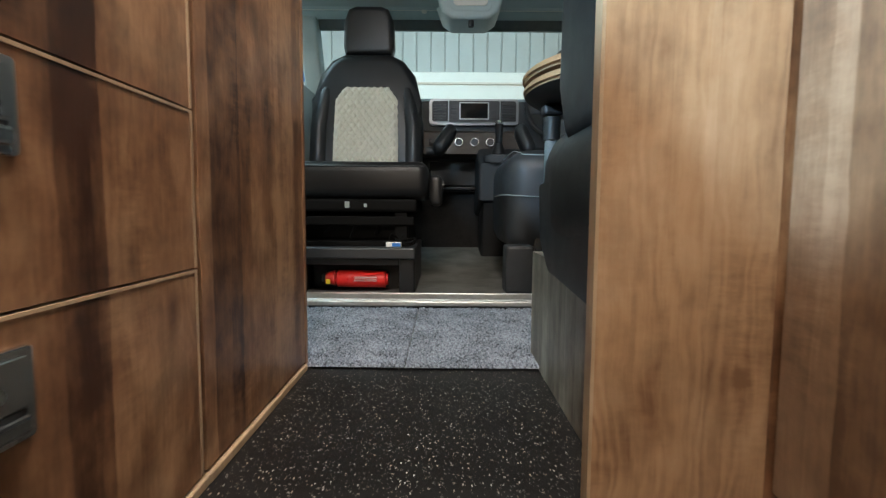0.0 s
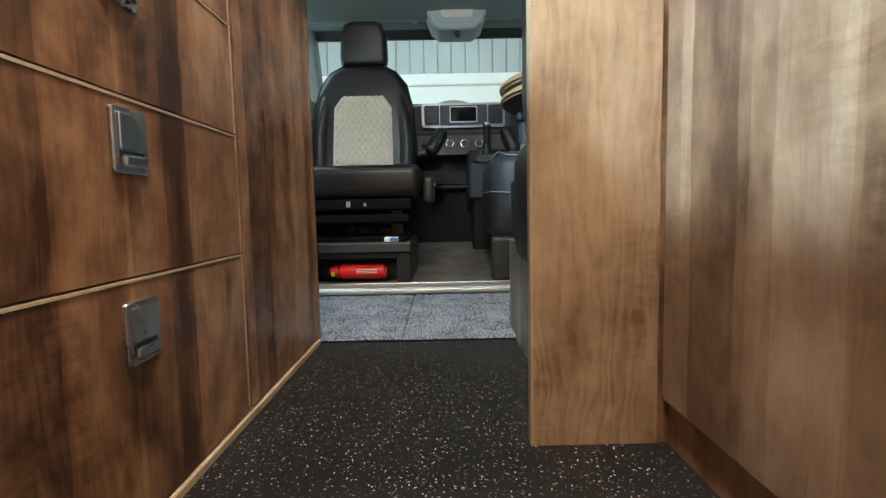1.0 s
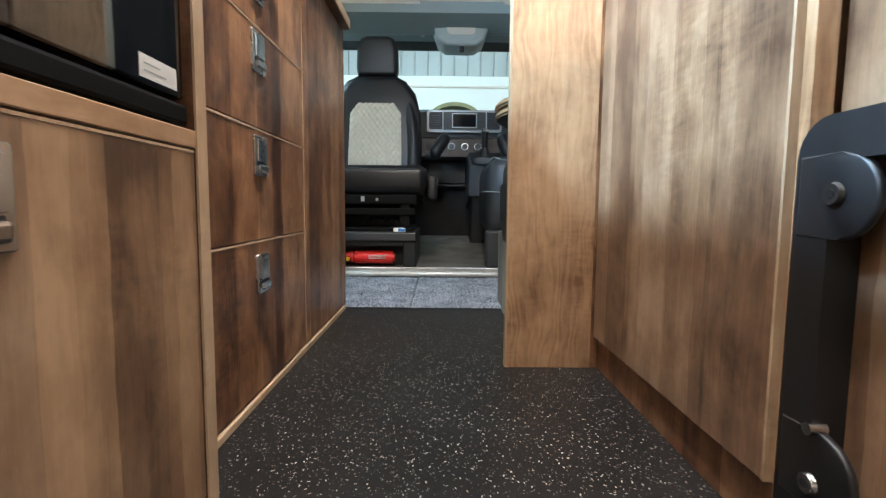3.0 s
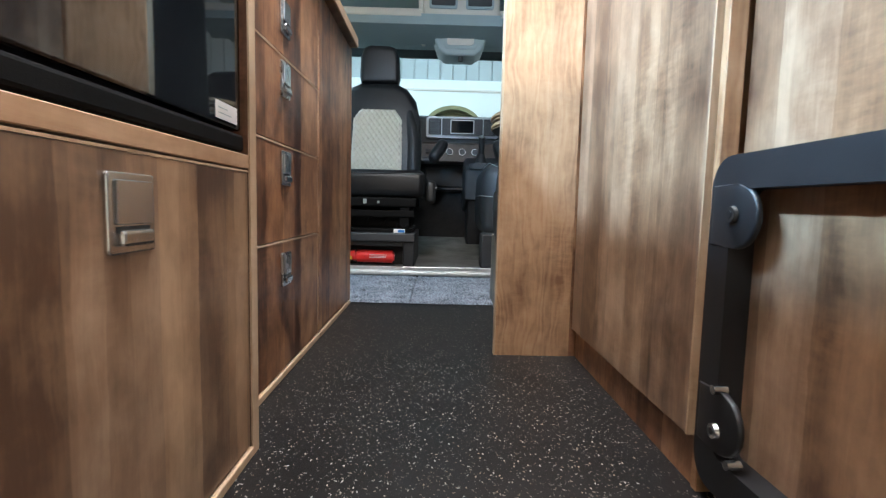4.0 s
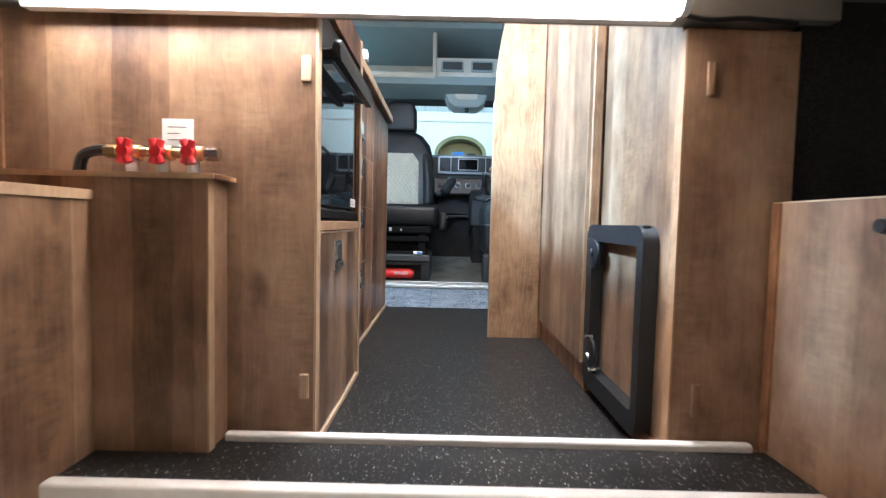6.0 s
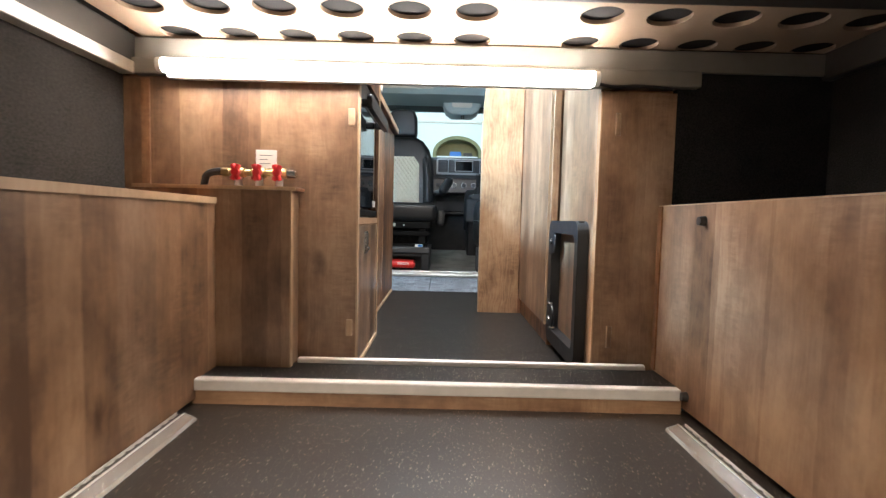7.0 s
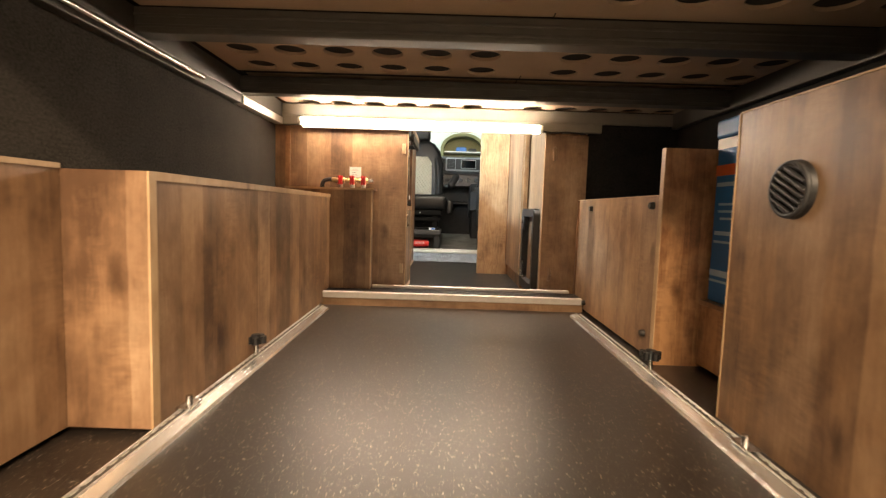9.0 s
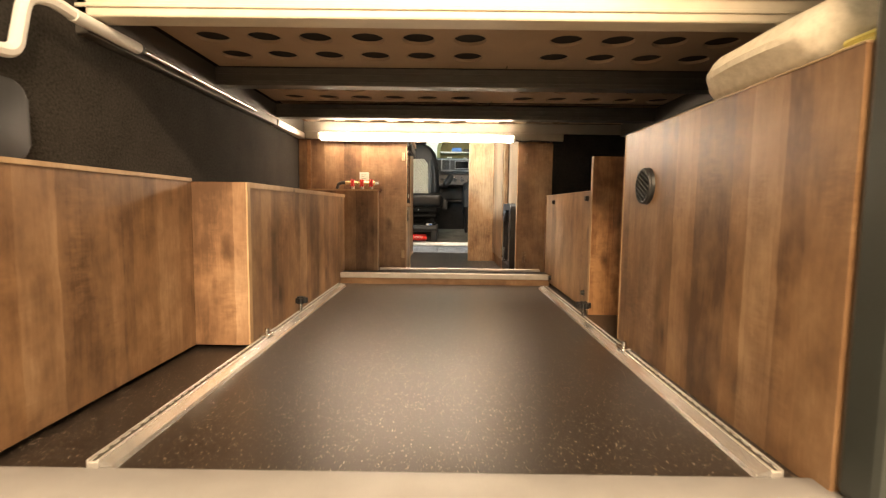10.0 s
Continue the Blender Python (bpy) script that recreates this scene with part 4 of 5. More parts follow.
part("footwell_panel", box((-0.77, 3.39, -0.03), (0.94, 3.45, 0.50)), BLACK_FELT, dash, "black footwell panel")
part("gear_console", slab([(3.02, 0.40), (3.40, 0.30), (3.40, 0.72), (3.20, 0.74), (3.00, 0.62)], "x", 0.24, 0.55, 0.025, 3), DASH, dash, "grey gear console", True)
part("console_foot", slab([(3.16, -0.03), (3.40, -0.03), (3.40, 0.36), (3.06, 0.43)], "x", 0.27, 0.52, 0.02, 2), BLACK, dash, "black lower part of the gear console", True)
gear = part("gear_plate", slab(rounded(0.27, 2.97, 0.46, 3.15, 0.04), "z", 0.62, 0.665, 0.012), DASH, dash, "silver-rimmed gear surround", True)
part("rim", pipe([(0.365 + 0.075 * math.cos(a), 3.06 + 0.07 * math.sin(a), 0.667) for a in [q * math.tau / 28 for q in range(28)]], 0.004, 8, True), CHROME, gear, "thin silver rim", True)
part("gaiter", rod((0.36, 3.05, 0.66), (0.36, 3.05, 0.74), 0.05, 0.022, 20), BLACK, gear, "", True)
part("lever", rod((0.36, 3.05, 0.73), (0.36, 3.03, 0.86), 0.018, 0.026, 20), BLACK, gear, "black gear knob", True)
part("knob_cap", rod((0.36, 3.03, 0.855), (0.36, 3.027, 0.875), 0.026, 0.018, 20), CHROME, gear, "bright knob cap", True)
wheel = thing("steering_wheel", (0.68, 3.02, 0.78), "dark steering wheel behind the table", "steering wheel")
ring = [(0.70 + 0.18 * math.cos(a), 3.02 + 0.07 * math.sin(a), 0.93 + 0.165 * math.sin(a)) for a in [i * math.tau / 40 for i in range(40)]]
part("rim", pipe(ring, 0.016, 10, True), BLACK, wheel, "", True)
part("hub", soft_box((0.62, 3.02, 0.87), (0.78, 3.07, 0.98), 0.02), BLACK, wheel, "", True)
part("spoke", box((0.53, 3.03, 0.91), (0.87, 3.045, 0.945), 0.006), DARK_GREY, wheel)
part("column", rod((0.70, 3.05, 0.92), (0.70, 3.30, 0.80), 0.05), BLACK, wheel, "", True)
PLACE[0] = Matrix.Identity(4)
for x, lean, lab in ((0.035, 32, "black padded armrest tipped up beside the passenger seat"), (0.425, -20, "black padded armrest tipped up beside the driver's seat")):
    a = thing("armrest_pad", (x, 2.45, 0.60), lab, "armrest", "armrests")
    bm = soft_box((x - 0.032, 2.36, 0.60), (x + 0.032, 2.46, 0.76), 0.028, 3, 0.004)
    bmesh.ops.rotate(bm, verts=bm.verts, cent=(x, 2.41, 0.68), matrix=Euler((radians(-22), radians(lean), 0)).to_matrix())
    part("pad", bm, BLACK, a, "", True)
    part("pivot", rod((x - 0.09 if x < 0.3 else x + 0.10, 2.41, 0.625), (x, 2.41, 0.635), 0.022), BLACK, a, "", True)

# shelf with tools in the workshop, seen through the windscreen
arch = thing("arched_shelf", (0.29, 6.9, 1.25), "olive arched wall shelf with coloured tools", "shelf")
hoop = [(0.25 + 0.42 * math.cos(radians(a)), 1.53 + 0.30 * math.sin(radians(a))) for a in range(0, 181, 9)]
inner = [(0.25 + 0.36 * math.cos(radians(a)), 1.53 + 0.245 * math.sin(radians(a))) for a in range(180, -1, -9)]
part("hoop", slab([(0.67, 1.25)] + hoop + [(-0.17, 1.25), (-0.11, 1.25)] + inner + [(0.61, 1.25)], "y", 6.70, 6.985), OLIVE, arch, "olive arched rim")
part("back", slab([(0.61, 1.25)] + inner[::-1] + [(-0.11, 1.25)], "y", 6.97, 6.985), OLIVE, arch)
part("board", box((-0.17, 6.68, 1.22), (0.67, 6.985, 1.2495)), WHITE, arch)
part("board", box((-0.10, 6.72, 1.47), (0.60, 6.968, 1.49)), WHITE, arch)
for x, z, w, h, mat, nm in ((0.12, 1.49, 0.2, 0.07, BLUE_TOOL, "blue_case"), (0.35, 1.49, 0.16, 0.05, DARK_GREY, "tool_tray"), (0.2, 1.25, 0.11, 0.10, YELLOW, "yellow_tool"), (0.47, 1.25, 0.10, 0.09, YELLOW, "yellow_tool"), (0.02, 1.25, 0.12, 0.13, WHITE, "white_tub"), (0.35, 1.25, 0.08, 0.12, WHITE, "white_tub")):
    o = thing(nm, (x + w / 2, 6.8, z), nm.replace("_", " ") + " on the arched shelf", nm.split("_")[1])
    part("case", box((x, 6.74, z), (x + w, 6.86, z + h), 0.018, 3), mat, o)
    part("lid", box((x + 0.01, 6.735, z + h * 0.8), (x + w - 0.01, 6.85, z + h + 0.01), 0.006), DARK_GREY if mat is YELLOW else mat, o)
coat = thing("blue_bag", (-1.9, 6.9, 2.12), "blue bag hanging on the workshop wall", "bag")
part("bag", soft_box((-2.0, 6.82, 2.12), (-1.80, 6.965, 2.48), 0.05, 3, 0.02), BLUE_TOOL, coat, "", True)
part("hook", rod((-1.88, 6.86, 2.47), (-1.88, 6.99, 2.47), 0.01), CHROME, coat)

# ---------------------------------------------------------------- rear store
ledge = structure("step_ledge", box((-0.52, -0.618, 0.0), (0.535, -0.455, 0.046)), LEDGE, "low wooden ledge across the store's front", "step")
part("tread", box((-0.52, -0.612, 0.0462), (0.535, -0.476, 0.052)), VINYL, ledge, "flecked vinyl tread")
part("nosing", box((-0.515, -0.624, 0.030), (0.532, -0.600, 0.056), 0.004), ALU_PAINT, ledge, "pale metal nosing")
part("nosing", box((-0.335, -0.480, 0.046), (0.515, -0.462, 0.064), 0.004), ALU_PAINT, ledge, "thin pale edge strip")

tb = thing("pipe_box", (-0.53, -0.49, 0.052), "walnut boxing that carries the water taps", "boxing")
part("front", box((-0.70, -0.522, 0.053), (-0.341, -0.505, 0.466)), WALNUT_C, tb)
part("side", box((-0.357, -0.505, 0.053), (-0.341, -0.4535, 0.466)), WALNUT_C, tb)
part("cover", box((-0.70, -0.524, 0.4662), (-0.326, -0.4535, 0.474), 0.001, 1), WALNUT, tb)
part("edge_band", box((-0.70, -0.5262, 0.466), (-0.328, -0.5243, 0.4745)), EDGE, tb, "light edge")
part("edge_band", box((-0.3408, -0.5225, 0.053), (-0.338, -0.5045, 0.466)), EDGE, tb, "light edge")

tap_row = thing("drain_taps", (-0.45, -0.485, 0.4745), "three red drain taps on a brass manifold", "tap")
part("manifold", rod((-0.505, -0.487, 0.508), (-0.352, -0.487, 0.507), 0.0075), BRASS, tap_row, "brass pipe", True)
part("hose", pipe(arc([(-0.500, -0.487, 0.508), (-0.525, -0.487, 0.509), (-0.548, -0.486, 0.500), (-0.556, -0.485, 0.474)]), 0.0085), BLACK, tap_row, "black hose", True)
part("end_nut", rod((-0.358, -0.487, 0.507), (-0.338, -0.487, 0.507), 0.0105, None, 6), CHROME, tap_row)
part("hose_nut", rod((-0.512, -0.487, 0.508), (-0.494, -0.487, 0.508), 0.010, None, 6), BRASS, tap_row)
for x in (-0.473, -0.424, -0.377):
    tp = part("tap", rod((x, -0.487, 0.4745), (x, -0.487, 0.500), 0.0085), WHITE, tap_row, "white tap foot", True)
    part("body", rod((x - 0.015, -0.487, 0.507), (x + 0.015, -0.487, 0.507), 0.0115, None, 12), BRASS, tp, "brass tap body", True)
    part("bonnet", rod((x, -0.500, 0.508), (x, -0.487, 0.508), 0.0105, None, 12), CHROME, tp, "bright bonnet", True)
    for a in (68, 112):
        d = Vector((math.cos(radians(a)), 0, math.sin(radians(a)))) * 0.019
        part("lobe", rod(Vector((x, -0.505, 0.507)) - d, Vector((x, -0.505, 0.507)) + d, 0.0058, None, 10), RED_TAP, tp, "red wing of the tap", True)
    part("hub", rod((x, -0.511, 0.507), (x, -0.500, 0.507), 0.009, None, 12), RED_TAP, tp, "red hub", True)
note = thing("paper_note", (-0.42, YB - 0.001, 0.53), "small white paper note on the partition", "note")
part("sheet", box((-0.445, YB - 0.0022, 0.522), (-0.395, YB - 0.0006, 0.566)), WHITE, note)
for i, w in enumerate((0.030, 0.020, 0.026)):
    part("print", box((-0.436, YB - 0.003, 0.552 - i * 0.010), (-0.436 + w, YB - 0.0023, 0.5535 - i * 0.010)), BAND, note)

gl = thing("side_locker", (-0.64, -1.13, 0), "low walnut locker along the felt wall", "locker")
part("front", box((-0.532, -1.736, 0.012), (-0.512, -0.508, 0.438)), WALNUT_C, gl)
part("cover", box((-0.764, -1.736, 0.4385), (-0.510, -0.525, 0.446), 0.001, 1), WALNUT, gl)
part("edge_band", box((-0.5118, -1.738, 0.432), (-0.5085, -0.508, 0.4465)), EDGE, gl, "light upper edge")
part("end", box((-0.655, -1.755, 0.012), (-0.512, -1.7365, 0.446)), WALNUT_C, gl)
part("edge_band", box((-0.5118, -1.757, 0.012), (-0.508, -1.7365, 0.446)), EDGE, gl, "light upright edge")
part("end", box((-0.764, -0.524, 0.053), (-0.533, -0.5085, 0.438)), WALNUT_C, gl)
gl2 = thing("side_locker", (-0.71, -2.05, 0), "low walnut locker set back beside the rear door", "locker")
part("front", box((-0.672, -2.36, 0.012), (-0.655, -1.7555, 0.446)), WALNUT_C, gl2)
part("cover", box((-0.764, -2.36, 0.4465), (-0.653, -1.7555, 0.454), 0.001, 1), WALNUT, gl2)
part("edge_band", box((-0.6548, -2.36, 0.446), (-0.6515, -1.7575, 0.4545)), EDGE, gl2, "light upper edge")

gr = thing("side_locker", (0.67, -0.84, 0), "low walnut locker with black screw caps", "locker")
part("front", box((0.540, -1.252, 0.012), (0.558, -0.456, 0.452)), WALNUT_C, gr)
part("edge_band", box((0.5385, -1.252, 0.4522), (0.558, -0.456, 0.4545)), EDGE, gr, "light upper edge")
part("lip", box((0.5365, -0.475, 0.053), (0.5398, -0.456, 0.452)), WALNUT, gr)
part("board", slab([(0.540, 0.0), (0.74, 0.0), (0.74, 0.575), (0.540, 0.575)], "y", -1.272, -1.2525), WALNUT, gr, "tall board between the lockers")
part("edge_band", box((0.5372, -1.273, 0.0), (0.5398, -1.252, 0.575)), EDGE, gr, "light upright edge")


def cap(parent, x, y, z, r=0.011):
    c = part("screw_cap", rod((x - 0.012, y, z), (x, y, z), r * 0.8, r, 12), SCREW, parent, "black screw cap", True)
    return c


for y, z in ((-0.66, 0.418), (-1.215, 0.426), (-0.628, 0.043), (-1.205, 0.07)):
    cap(gr, 0.5398, y, z)

rc = thing("rear_cabinet", (0.66, -1.98, 0), "walnut rear cabinet with a round black vent", "cabinet")
part("front", box((0.532, -2.40, 0.0), (0.552, -1.60, 0.598)), WALNUT_C, rc)
part("edge_band", box((0.530, -1.5998, 0.0), (0.552, -1.5965, 0.598)), EDGE, rc, "light upright edge")
part("edge_band", box((0.5305, -2.40, 0.5982), (0.552, -1.60, 0.601)), EDGE, rc, "light upper edge")
part("end", box((0.5525, -1.618, 0.0), (0.94, -1.60, 0.598)), WALNUT_C, rc)
vent = part("round_vent", rod((0.522, -1.760, 0.448), (0.532, -1.760, 0.448), 0.044, 0.048, 36), BLACK, rc, "round black slatted vent", True)
part("rim", pipe([(0.522, -1.760 + 0.042 * math.cos(a), 0.448 + 0.042 * math.sin(a)) for a in [i * math.tau / 36 for i in range(36)]], 0.0045, 8, True), DARK_GREY, vent, "", True)
for i in range(6):
    zz = -0.028 + i * 0.0112
    half = math.sqrt(max(0.0, 0.038 ** 2 - zz ** 2))
    bm = box((0.5155, -1.760 - half, 0.448 + zz - 0.002), (0.522, -1.760 + half, 0.448 + zz + 0.002), 0.0008, 1)
    bmesh.ops.rotate(bm, verts=bm.verts, cent=(0.519, -1.760, 0.448), matrix=Matrix.Rotation(radians(28), 3, "X"))
    part("slat", bm, DARK_GREY, vent)
cush = thing("beige_cushion", (0.66, -2.05, 0.602), "beige padded cushion on the rear cabinet", "cushion")
part("cover", soft_box((0.545, -2.305, 0.603), (0.93, -1.97, 0.705), 0.045, 4, 0.02), SEAT_COVER, cush, "", True)

cloth = thing("yellow_cloth", (0.66, -2.35, 0.602), "thin pale yellow cloth beside the cushion", "cloth")
part("fold", soft_box((0.558, -2.395, 0.602), (0.76, -2.31, 0.615), 0.006, 3, 0.003), PALE_YELLOW, cloth, "", True)
part("fold", soft_box((0.566, -2.390, 0.615), (0.75, -2.315, 0.628), 0.006, 3, 0.003), PALE_YELLOW, cloth, "", True)

low = thing("storage_shelf", (0.7, -1.43, 0), "low walnut shelf front in the open bay", "shelf")
part("front", box((0.652, -1.598, 0.012), (0.668, -1.2735, 0.17)), WALNUT, low)
part("board", box((0.652, -1.598, 0.1705), (0.95, -1.2735, 0.182), 0.001, 1), WALNUT_C, low)
bb = thing("blue_box", (0.75, -1.43, 0.183), "blue cardboard box with white and orange print", "box")
part("carton", box((0.670, -1.590, 0.1835), (0.90, -1.277, 0.60), 0.003, 1), BLUE, bb)
part("lid", box((0.662, -1.594, 0.60), (0.905, -1.276, 0.645), 0.006), BLUE, bb, "blue lid")
part("band", box((0.6685, -1.590, 0.505), (0.6699, -1.277, 0.532)), ORANGE, bb, "orange printed band")
part("band", box((0.6685, -1.590, 0.572), (0.6699, -1.277, 0.598)), WHITE, bb, "white printed band")
for z, a, b, h in ((0.478, -1.38, -1.285, 0.010), (0.43, -1.40, -1.30, 0.006), (0.412, -1.37, -1.30, 0.006), (0.394, -1.40, -1.31, 0.006), (0.355, -1.45, -1.29, 0.010), (0.335, -1.42, -1.29, 0.006), (0.25, -1.46, -1.28, 0.016), (0.235, -1.42, -1.28, 0.006)):
    part("print", box((0.6685, a, z), (0.6699, b, z + h)), PALE_BLUE, bb, "pale printed line")

b2 = thing("blue_box", (0.84, -1.08, 0.001), "tall blue cardboard box standing in the open locker", "box")
part("carton", box((0.74, -1.22, 0.001), (0.94, -0.93, 0.565), 0.003, 1), BLUE, b2)
part("band", box((0.76, -1.2216, 0.45), (0.93, -1.2201, 0.50)), ORANGE, b2, "orange printed band")


def floor_rail(x, side, label):
    """A lashing rail: a smooth bevelled flange towards the aisle, and a track with round cut-outs beyond it."""
    r = thing("floor_rail", (x, -1.53, 0), label, "rail", "floor rails")
    y0, y1 = -2.352, -0.70
    inner, middle, outer = x - side * 0.021, x + side * 0.003, x + side * 0.021
    part("flange", slab([(inner, 0.0), (inner + side * 0.004, 0.006), (middle, 0.0125), (middle, 0.0)], "y", y0, y1), RAIL, r, "smooth bright flange")
    part("track", box((min(middle, outer), y0, 0.0), (max(middle, outer), y1, 0.011), 0.001, 1), ALU, r, "grooved track")
    for e in (middle + side * 0.0015, outer - side * 0.0015):
        part("lip", box((e - 0.0015, y0, 0.011), (e + 0.0015, y1, 0.0145), 0.0006, 1), ALU, r)
    c = (middle + outer) / 2
    part("groove", box((c - 0.0022, y0 + 0.004, 0.0111), (c + 0.0022, y1 - 0.004, 0.0117)), BEAM, r, "dark groove")
    for i in range(64):
        y = y0 + 0.02 + i * 0.0254
        part("hole", rod((c, y, 0.0112), (c, y, 0.0121), 0.0052, None, 10), BEAM, r)
    return r


floor_rail(-0.488, -1, "silver lashing rail beside the felt wall locker")
floor_rail(0.484, 1, "silver lashing rail beside the rear cabinet")


def star_knob(x, y, label):
    k = thing("star_knob", (x, y, 0.0145), label, "knob", "star knobs")
    part("stem", rod((x, y, 0.0145), (x, y, 0.045), 0.006), CHROME, k, "bright threaded stem", True)
    part("hub", rod((x, y, 0.042), (x, y, 0.066), 0.014, 0.012, 16), BLACK, k, "", True)
    for a in range(5):
        c = (x + 0.018 * math.cos(a * math.tau / 5), y + 0.018 * math.sin(a * math.tau / 5))
        part("lobe", rod((*c, 0.044), (*c, 0.062), 0.0085, None, 10), BLACK, k, "", True)
    return k


star_knob(-0.500, -1.335, "black star knob screwed into the floor rail")
star_knob(0.495, -1.36, "black star knob screwed into the floor rail")
for x, y in ((-0.499, -1.66), (0.494, -1.75)):
    e = thing("lashing_eye", (x, y, 0.0145), "small bright fitting in the floor rail", "fitting", "lashing fittings")
    part("plate", box((x - 0.014, y - 0.025, 0.0145), (x + 0.014, y + 0.025, 0.02), 0.003), CHROME, e)
    part("pin", rod((x, y, 0.02), (x, y, 0.034), 0.006), CHROME, e, "", True)

sillr = structure("rear_sill", box((-0.86, -2.46, -0.06), (1.02, -2.362, 0.012), 0.008), SILL_PAINT, "pale metal rear door sill", "threshold", True)
structure("bumper", box((-0.92, -2.62, -0.30), (1.08, -2.465, -0.035), 0.03), DARK_GREY, "dark step bumper behind the sill", "bumper", True)
for s, nm in ((-1, "pillar_left"), (1, "pillar_right")):
    structure(nm, box((s * 0.70 if s < 0 else 0.534, -2.47, 0.013), (0.09 + s * 0.97, -2.402, 1.95), 0.012), VAN_PAINT, "dark green-grey rear door pillar", "pillar")
pl = thing("side_trim_panel", (-0.76, -2.2, 0.46), "grey plastic trim panel on the felt wall", "panel")
part("panel", slab(rounded(-2.36, 0.46, -2.135, 0.60, 0.03), "x", -0.764, -0.745, 0.006, 3), DARK_GREY, pl, "", True)

# ---------------------------------------------------------------- bed over the store
bed = thing("bed_frame", (0, -1.2, 0.74), "raised bed with perforated boards on metal beams", "bed")


def holed_panel(y0, y1, rows, x0, x1, xs, z=0.83, t=0.009, r=0.044):
    """A board with round holes cut through it: every hole sits in its own square."""
    bm = bmesh.new()
    N = 24

    def quad(a, b, c, d, zz):
        bm.faces.new([bm.verts.new((*p, zz)) for p in (a, b, c, d)])

    cells = 0.068
    for zz in (z, z + t):
        ys = sorted([y0, y1] + [v for c in rows for v in (c - cells, c + cells)])
        for a, b in zip(ys[::2], ys[1::2]):
            if b - a > 1e-4:
                quad((x0, a), (x1, a), (x1, b), (x0, b), zz)
        for cy in rows:
            edges = sorted([x0, x1] + [v for c in xs for v in (c - cells, c + cells)])
            for a, b in zip(edges[::2], edges[1::2]):
                if b - a > 1e-4:
                    quad((a, cy - cells), (b, cy - cells), (b, cy + cells), (a, cy + cells), zz)
            for cx in xs:
                ring, out = [], []
                for i in range(N):
                    a = math.tau * i / N
                    c, s = math.cos(a), math.sin(a)
                    k = cells / max(abs(c), abs(s))
                    ring.append((cx + r * c, cy + r * s)), out.append((cx + k * c, cy + k * s))
                for i in range(N):
                    j = (i + 1) % N
                    quad(ring[i], out[i], out[j], ring[j], zz)
                    if zz == z:
                        bm.faces.new([bm.verts.new(p) for p in ((*ring[i], z), (*ring[j], z), (*ring[j], z + t), (*ring[i], z + t))])
    return bm


LEFT_X = [-0.615 + 0.137 * i for i in range(6)]
RIGHT_X = [0.325 + 0.137 * i for i in range(5)]
for y0, y1, rows in ((-0.868, -0.38, (-0.628, -0.472)), (-1.37, -0.93, (-1.145, -0.995)), (-1.93, -1.432, (-1.695, -1.545))):
    part("left_board", holed_panel(y0, y1, rows, -0.72, 0.197, LEFT_X), PLY, bed, "perforated plywood board")
    part("right_board", holed_panel(y0, y1, rows, 0.2, 0.945, RIGHT_X), PLY, bed, "perforated plywood board")
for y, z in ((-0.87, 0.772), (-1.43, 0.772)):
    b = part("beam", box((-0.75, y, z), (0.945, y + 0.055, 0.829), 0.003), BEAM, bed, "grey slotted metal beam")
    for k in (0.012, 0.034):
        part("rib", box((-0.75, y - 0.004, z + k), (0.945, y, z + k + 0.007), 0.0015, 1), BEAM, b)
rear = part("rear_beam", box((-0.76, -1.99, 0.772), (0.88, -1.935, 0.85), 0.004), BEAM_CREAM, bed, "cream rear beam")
for k in (0.018, 0.045):
    part("rib", box((-0.76, -1.994, 0.772 + k), (0.88, -1.99, 0.772 + k + 0.008), 0.0015, 1), BEAM_CREAM, rear)
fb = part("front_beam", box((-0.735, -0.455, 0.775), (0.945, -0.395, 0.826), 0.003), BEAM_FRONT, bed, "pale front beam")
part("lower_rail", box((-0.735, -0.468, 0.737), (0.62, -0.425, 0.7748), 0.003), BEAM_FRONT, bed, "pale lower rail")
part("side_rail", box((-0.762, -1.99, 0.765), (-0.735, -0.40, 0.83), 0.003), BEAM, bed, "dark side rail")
# one angle in two colours: its fall-off from the tube light is painted in
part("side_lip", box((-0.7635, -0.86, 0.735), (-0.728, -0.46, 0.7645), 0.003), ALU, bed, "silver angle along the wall")
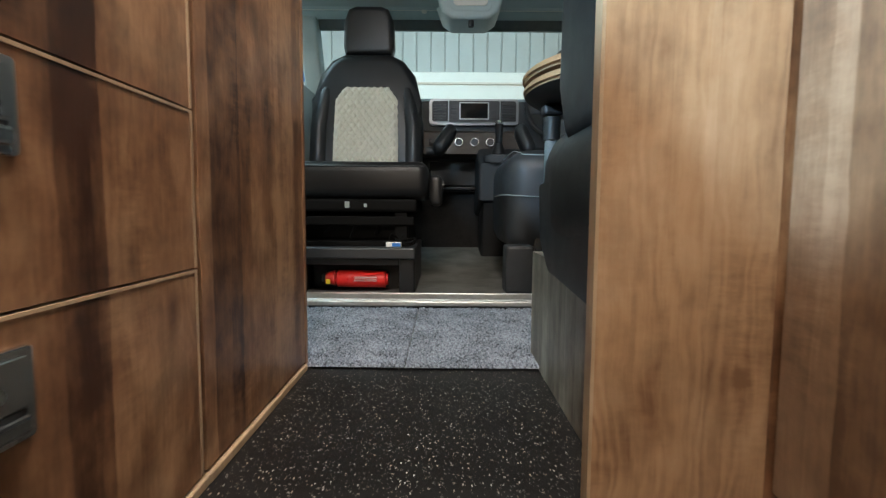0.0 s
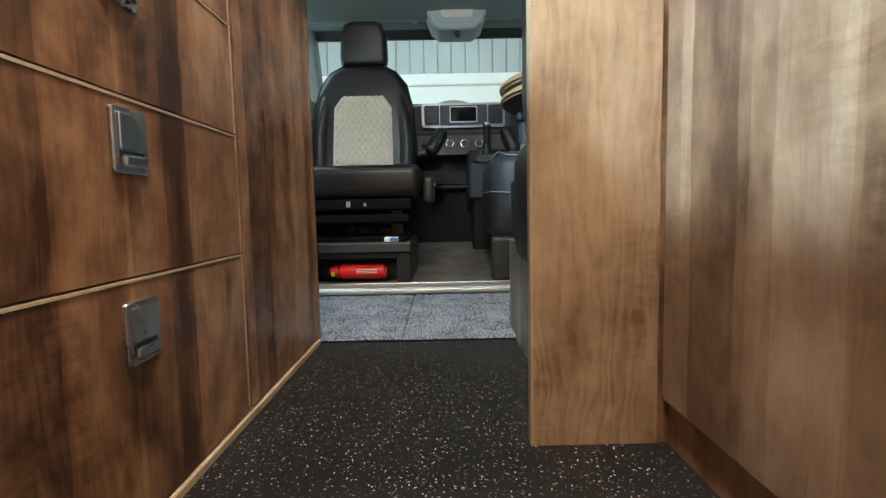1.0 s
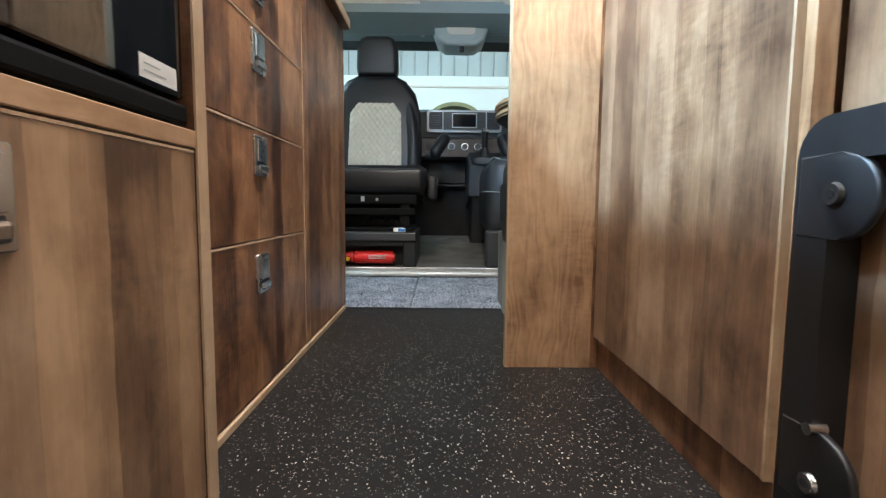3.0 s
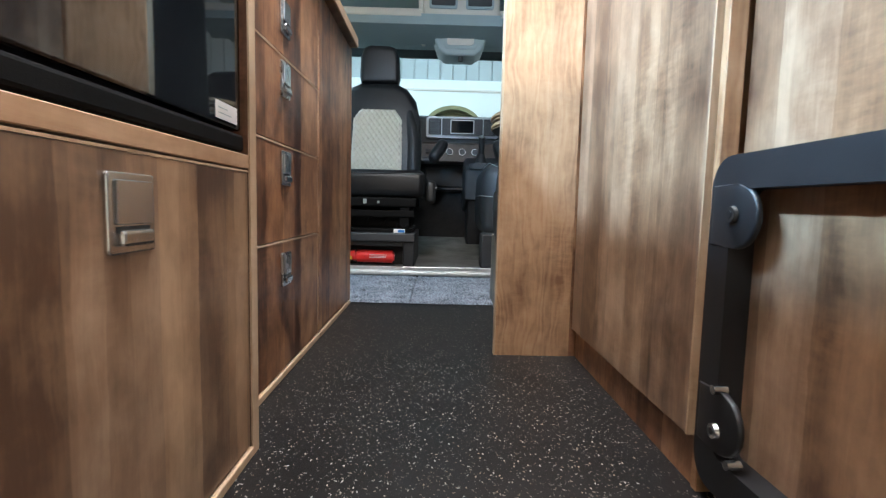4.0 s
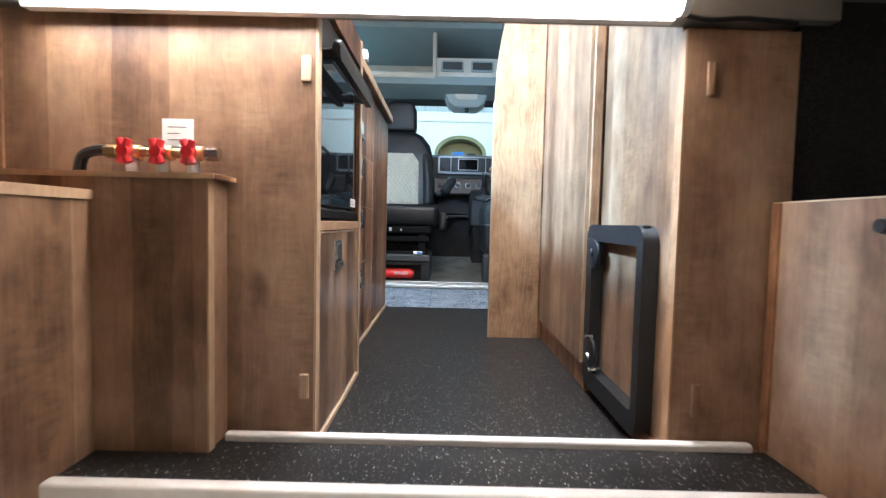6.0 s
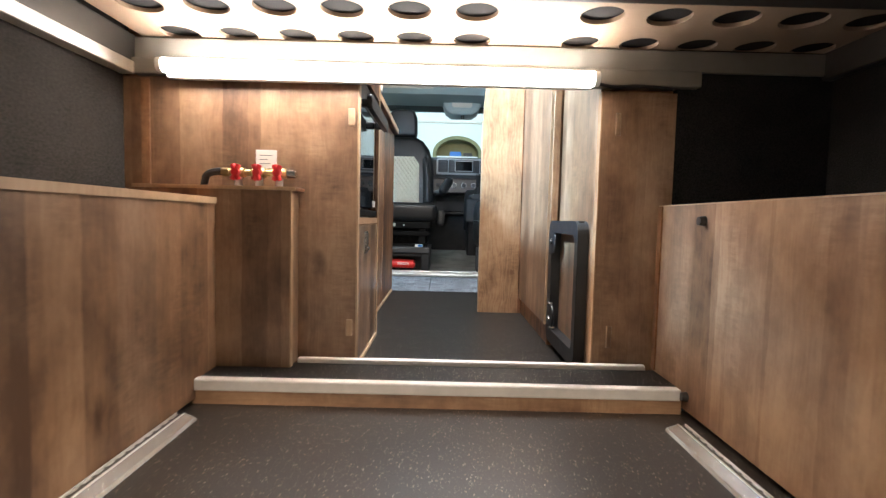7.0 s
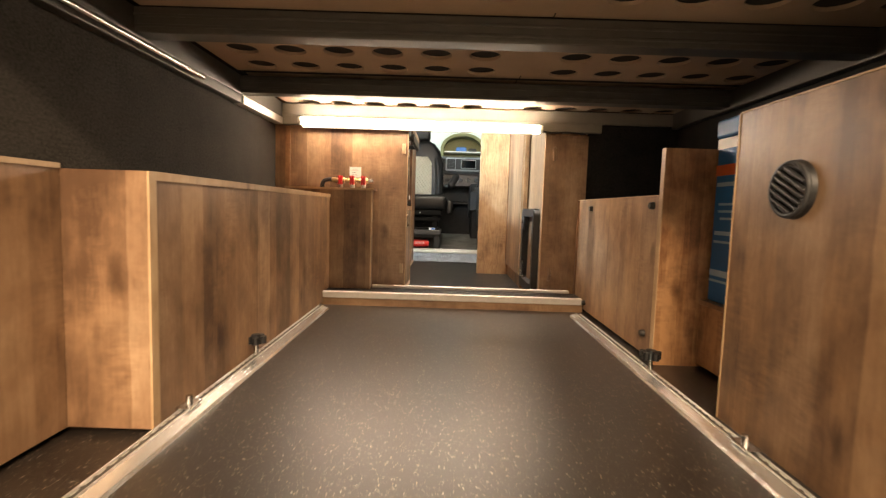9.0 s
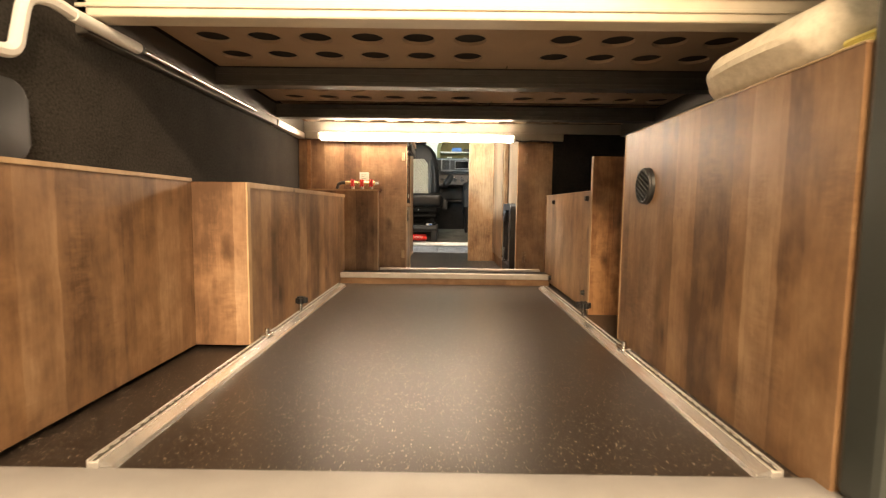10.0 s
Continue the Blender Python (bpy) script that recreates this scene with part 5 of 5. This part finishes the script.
part("side_lip", box((-0.7635, -1.99, 0.737), (-0.735, -0.8605, 0.7645), 0.003), BEAM, bed, "same wall angle, coloured darker away from the tube's light")
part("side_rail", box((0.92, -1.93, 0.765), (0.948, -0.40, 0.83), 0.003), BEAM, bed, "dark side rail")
mat_ob = thing("mattress", (0, -1.2, 0.84), "dark underside of the mattress on the boards", "mattress")
part("piping", pipe([(-0.74, -1.983, 0.90), (0.935, -1.983, 0.90)], 0.005, 8), BEAM, mat_ob)
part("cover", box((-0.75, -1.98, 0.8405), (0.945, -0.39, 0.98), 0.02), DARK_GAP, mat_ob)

led = thing("led_light", (-0.145, -0.478, 0.74), "bright warm white tube light under the bed", "light")
tube = rod((-0.638, -0.506, 0.746), (0.352, -0.506, 0.739), 0.016, None, 16)
part("tube", tube, LED, led, "glowing diffuser tube", True)
for x, z in ((-0.642, 0.746), (0.356, 0.739)):
    part("end_cap", rod((x - 0.006, -0.506, z), (x + 0.006, -0.506, z), 0.017), WHITE, led, "", True)
part("housing", box((-0.64, -0.489, 0.722), (0.354, -0.4685, 0.756), 0.003), WHITE, led, "slim white housing")
part("lead", pipe(arc([(0.362, -0.478, 0.738), (0.41, -0.474, 0.731), (0.47, -0.47, 0.736), (0.55, -0.47, 0.730)]), 0.004, 8), BLACK, led, "black lead", True)

crank = thing("awning_crank", (-0.722, -1.7, 0.64), "white cranked awning rod clipped under the bed", "rod")
part("rod", rod((-0.722, -1.86, 0.752), (-0.722, -1.15, 0.748), 0.007), CHROME, crank, "chrome rod", True)
part("grip", rod((-0.722, -2.05, 0.753), (-0.722, -1.85, 0.752), 0.0135), WHITE, crank, "white grip", True)
part("bend", pipe(arc([(-0.722, -2.04, 0.753), (-0.728, -2.10, 0.760), (-0.738, -2.135, 0.745), (-0.742, -2.15, 0.69), (-0.744, -2.16, 0.655), (-0.75, -2.19, 0.645), (-0.752, -2.30, 0.645)]), 0.0125), WHITE, crank, "white bent handle", True)
part("joint", rod((-0.722, -1.87, 0.752), (-0.722, -1.835, 0.752), 0.0105), BLACK, crank, "dark joint", True)
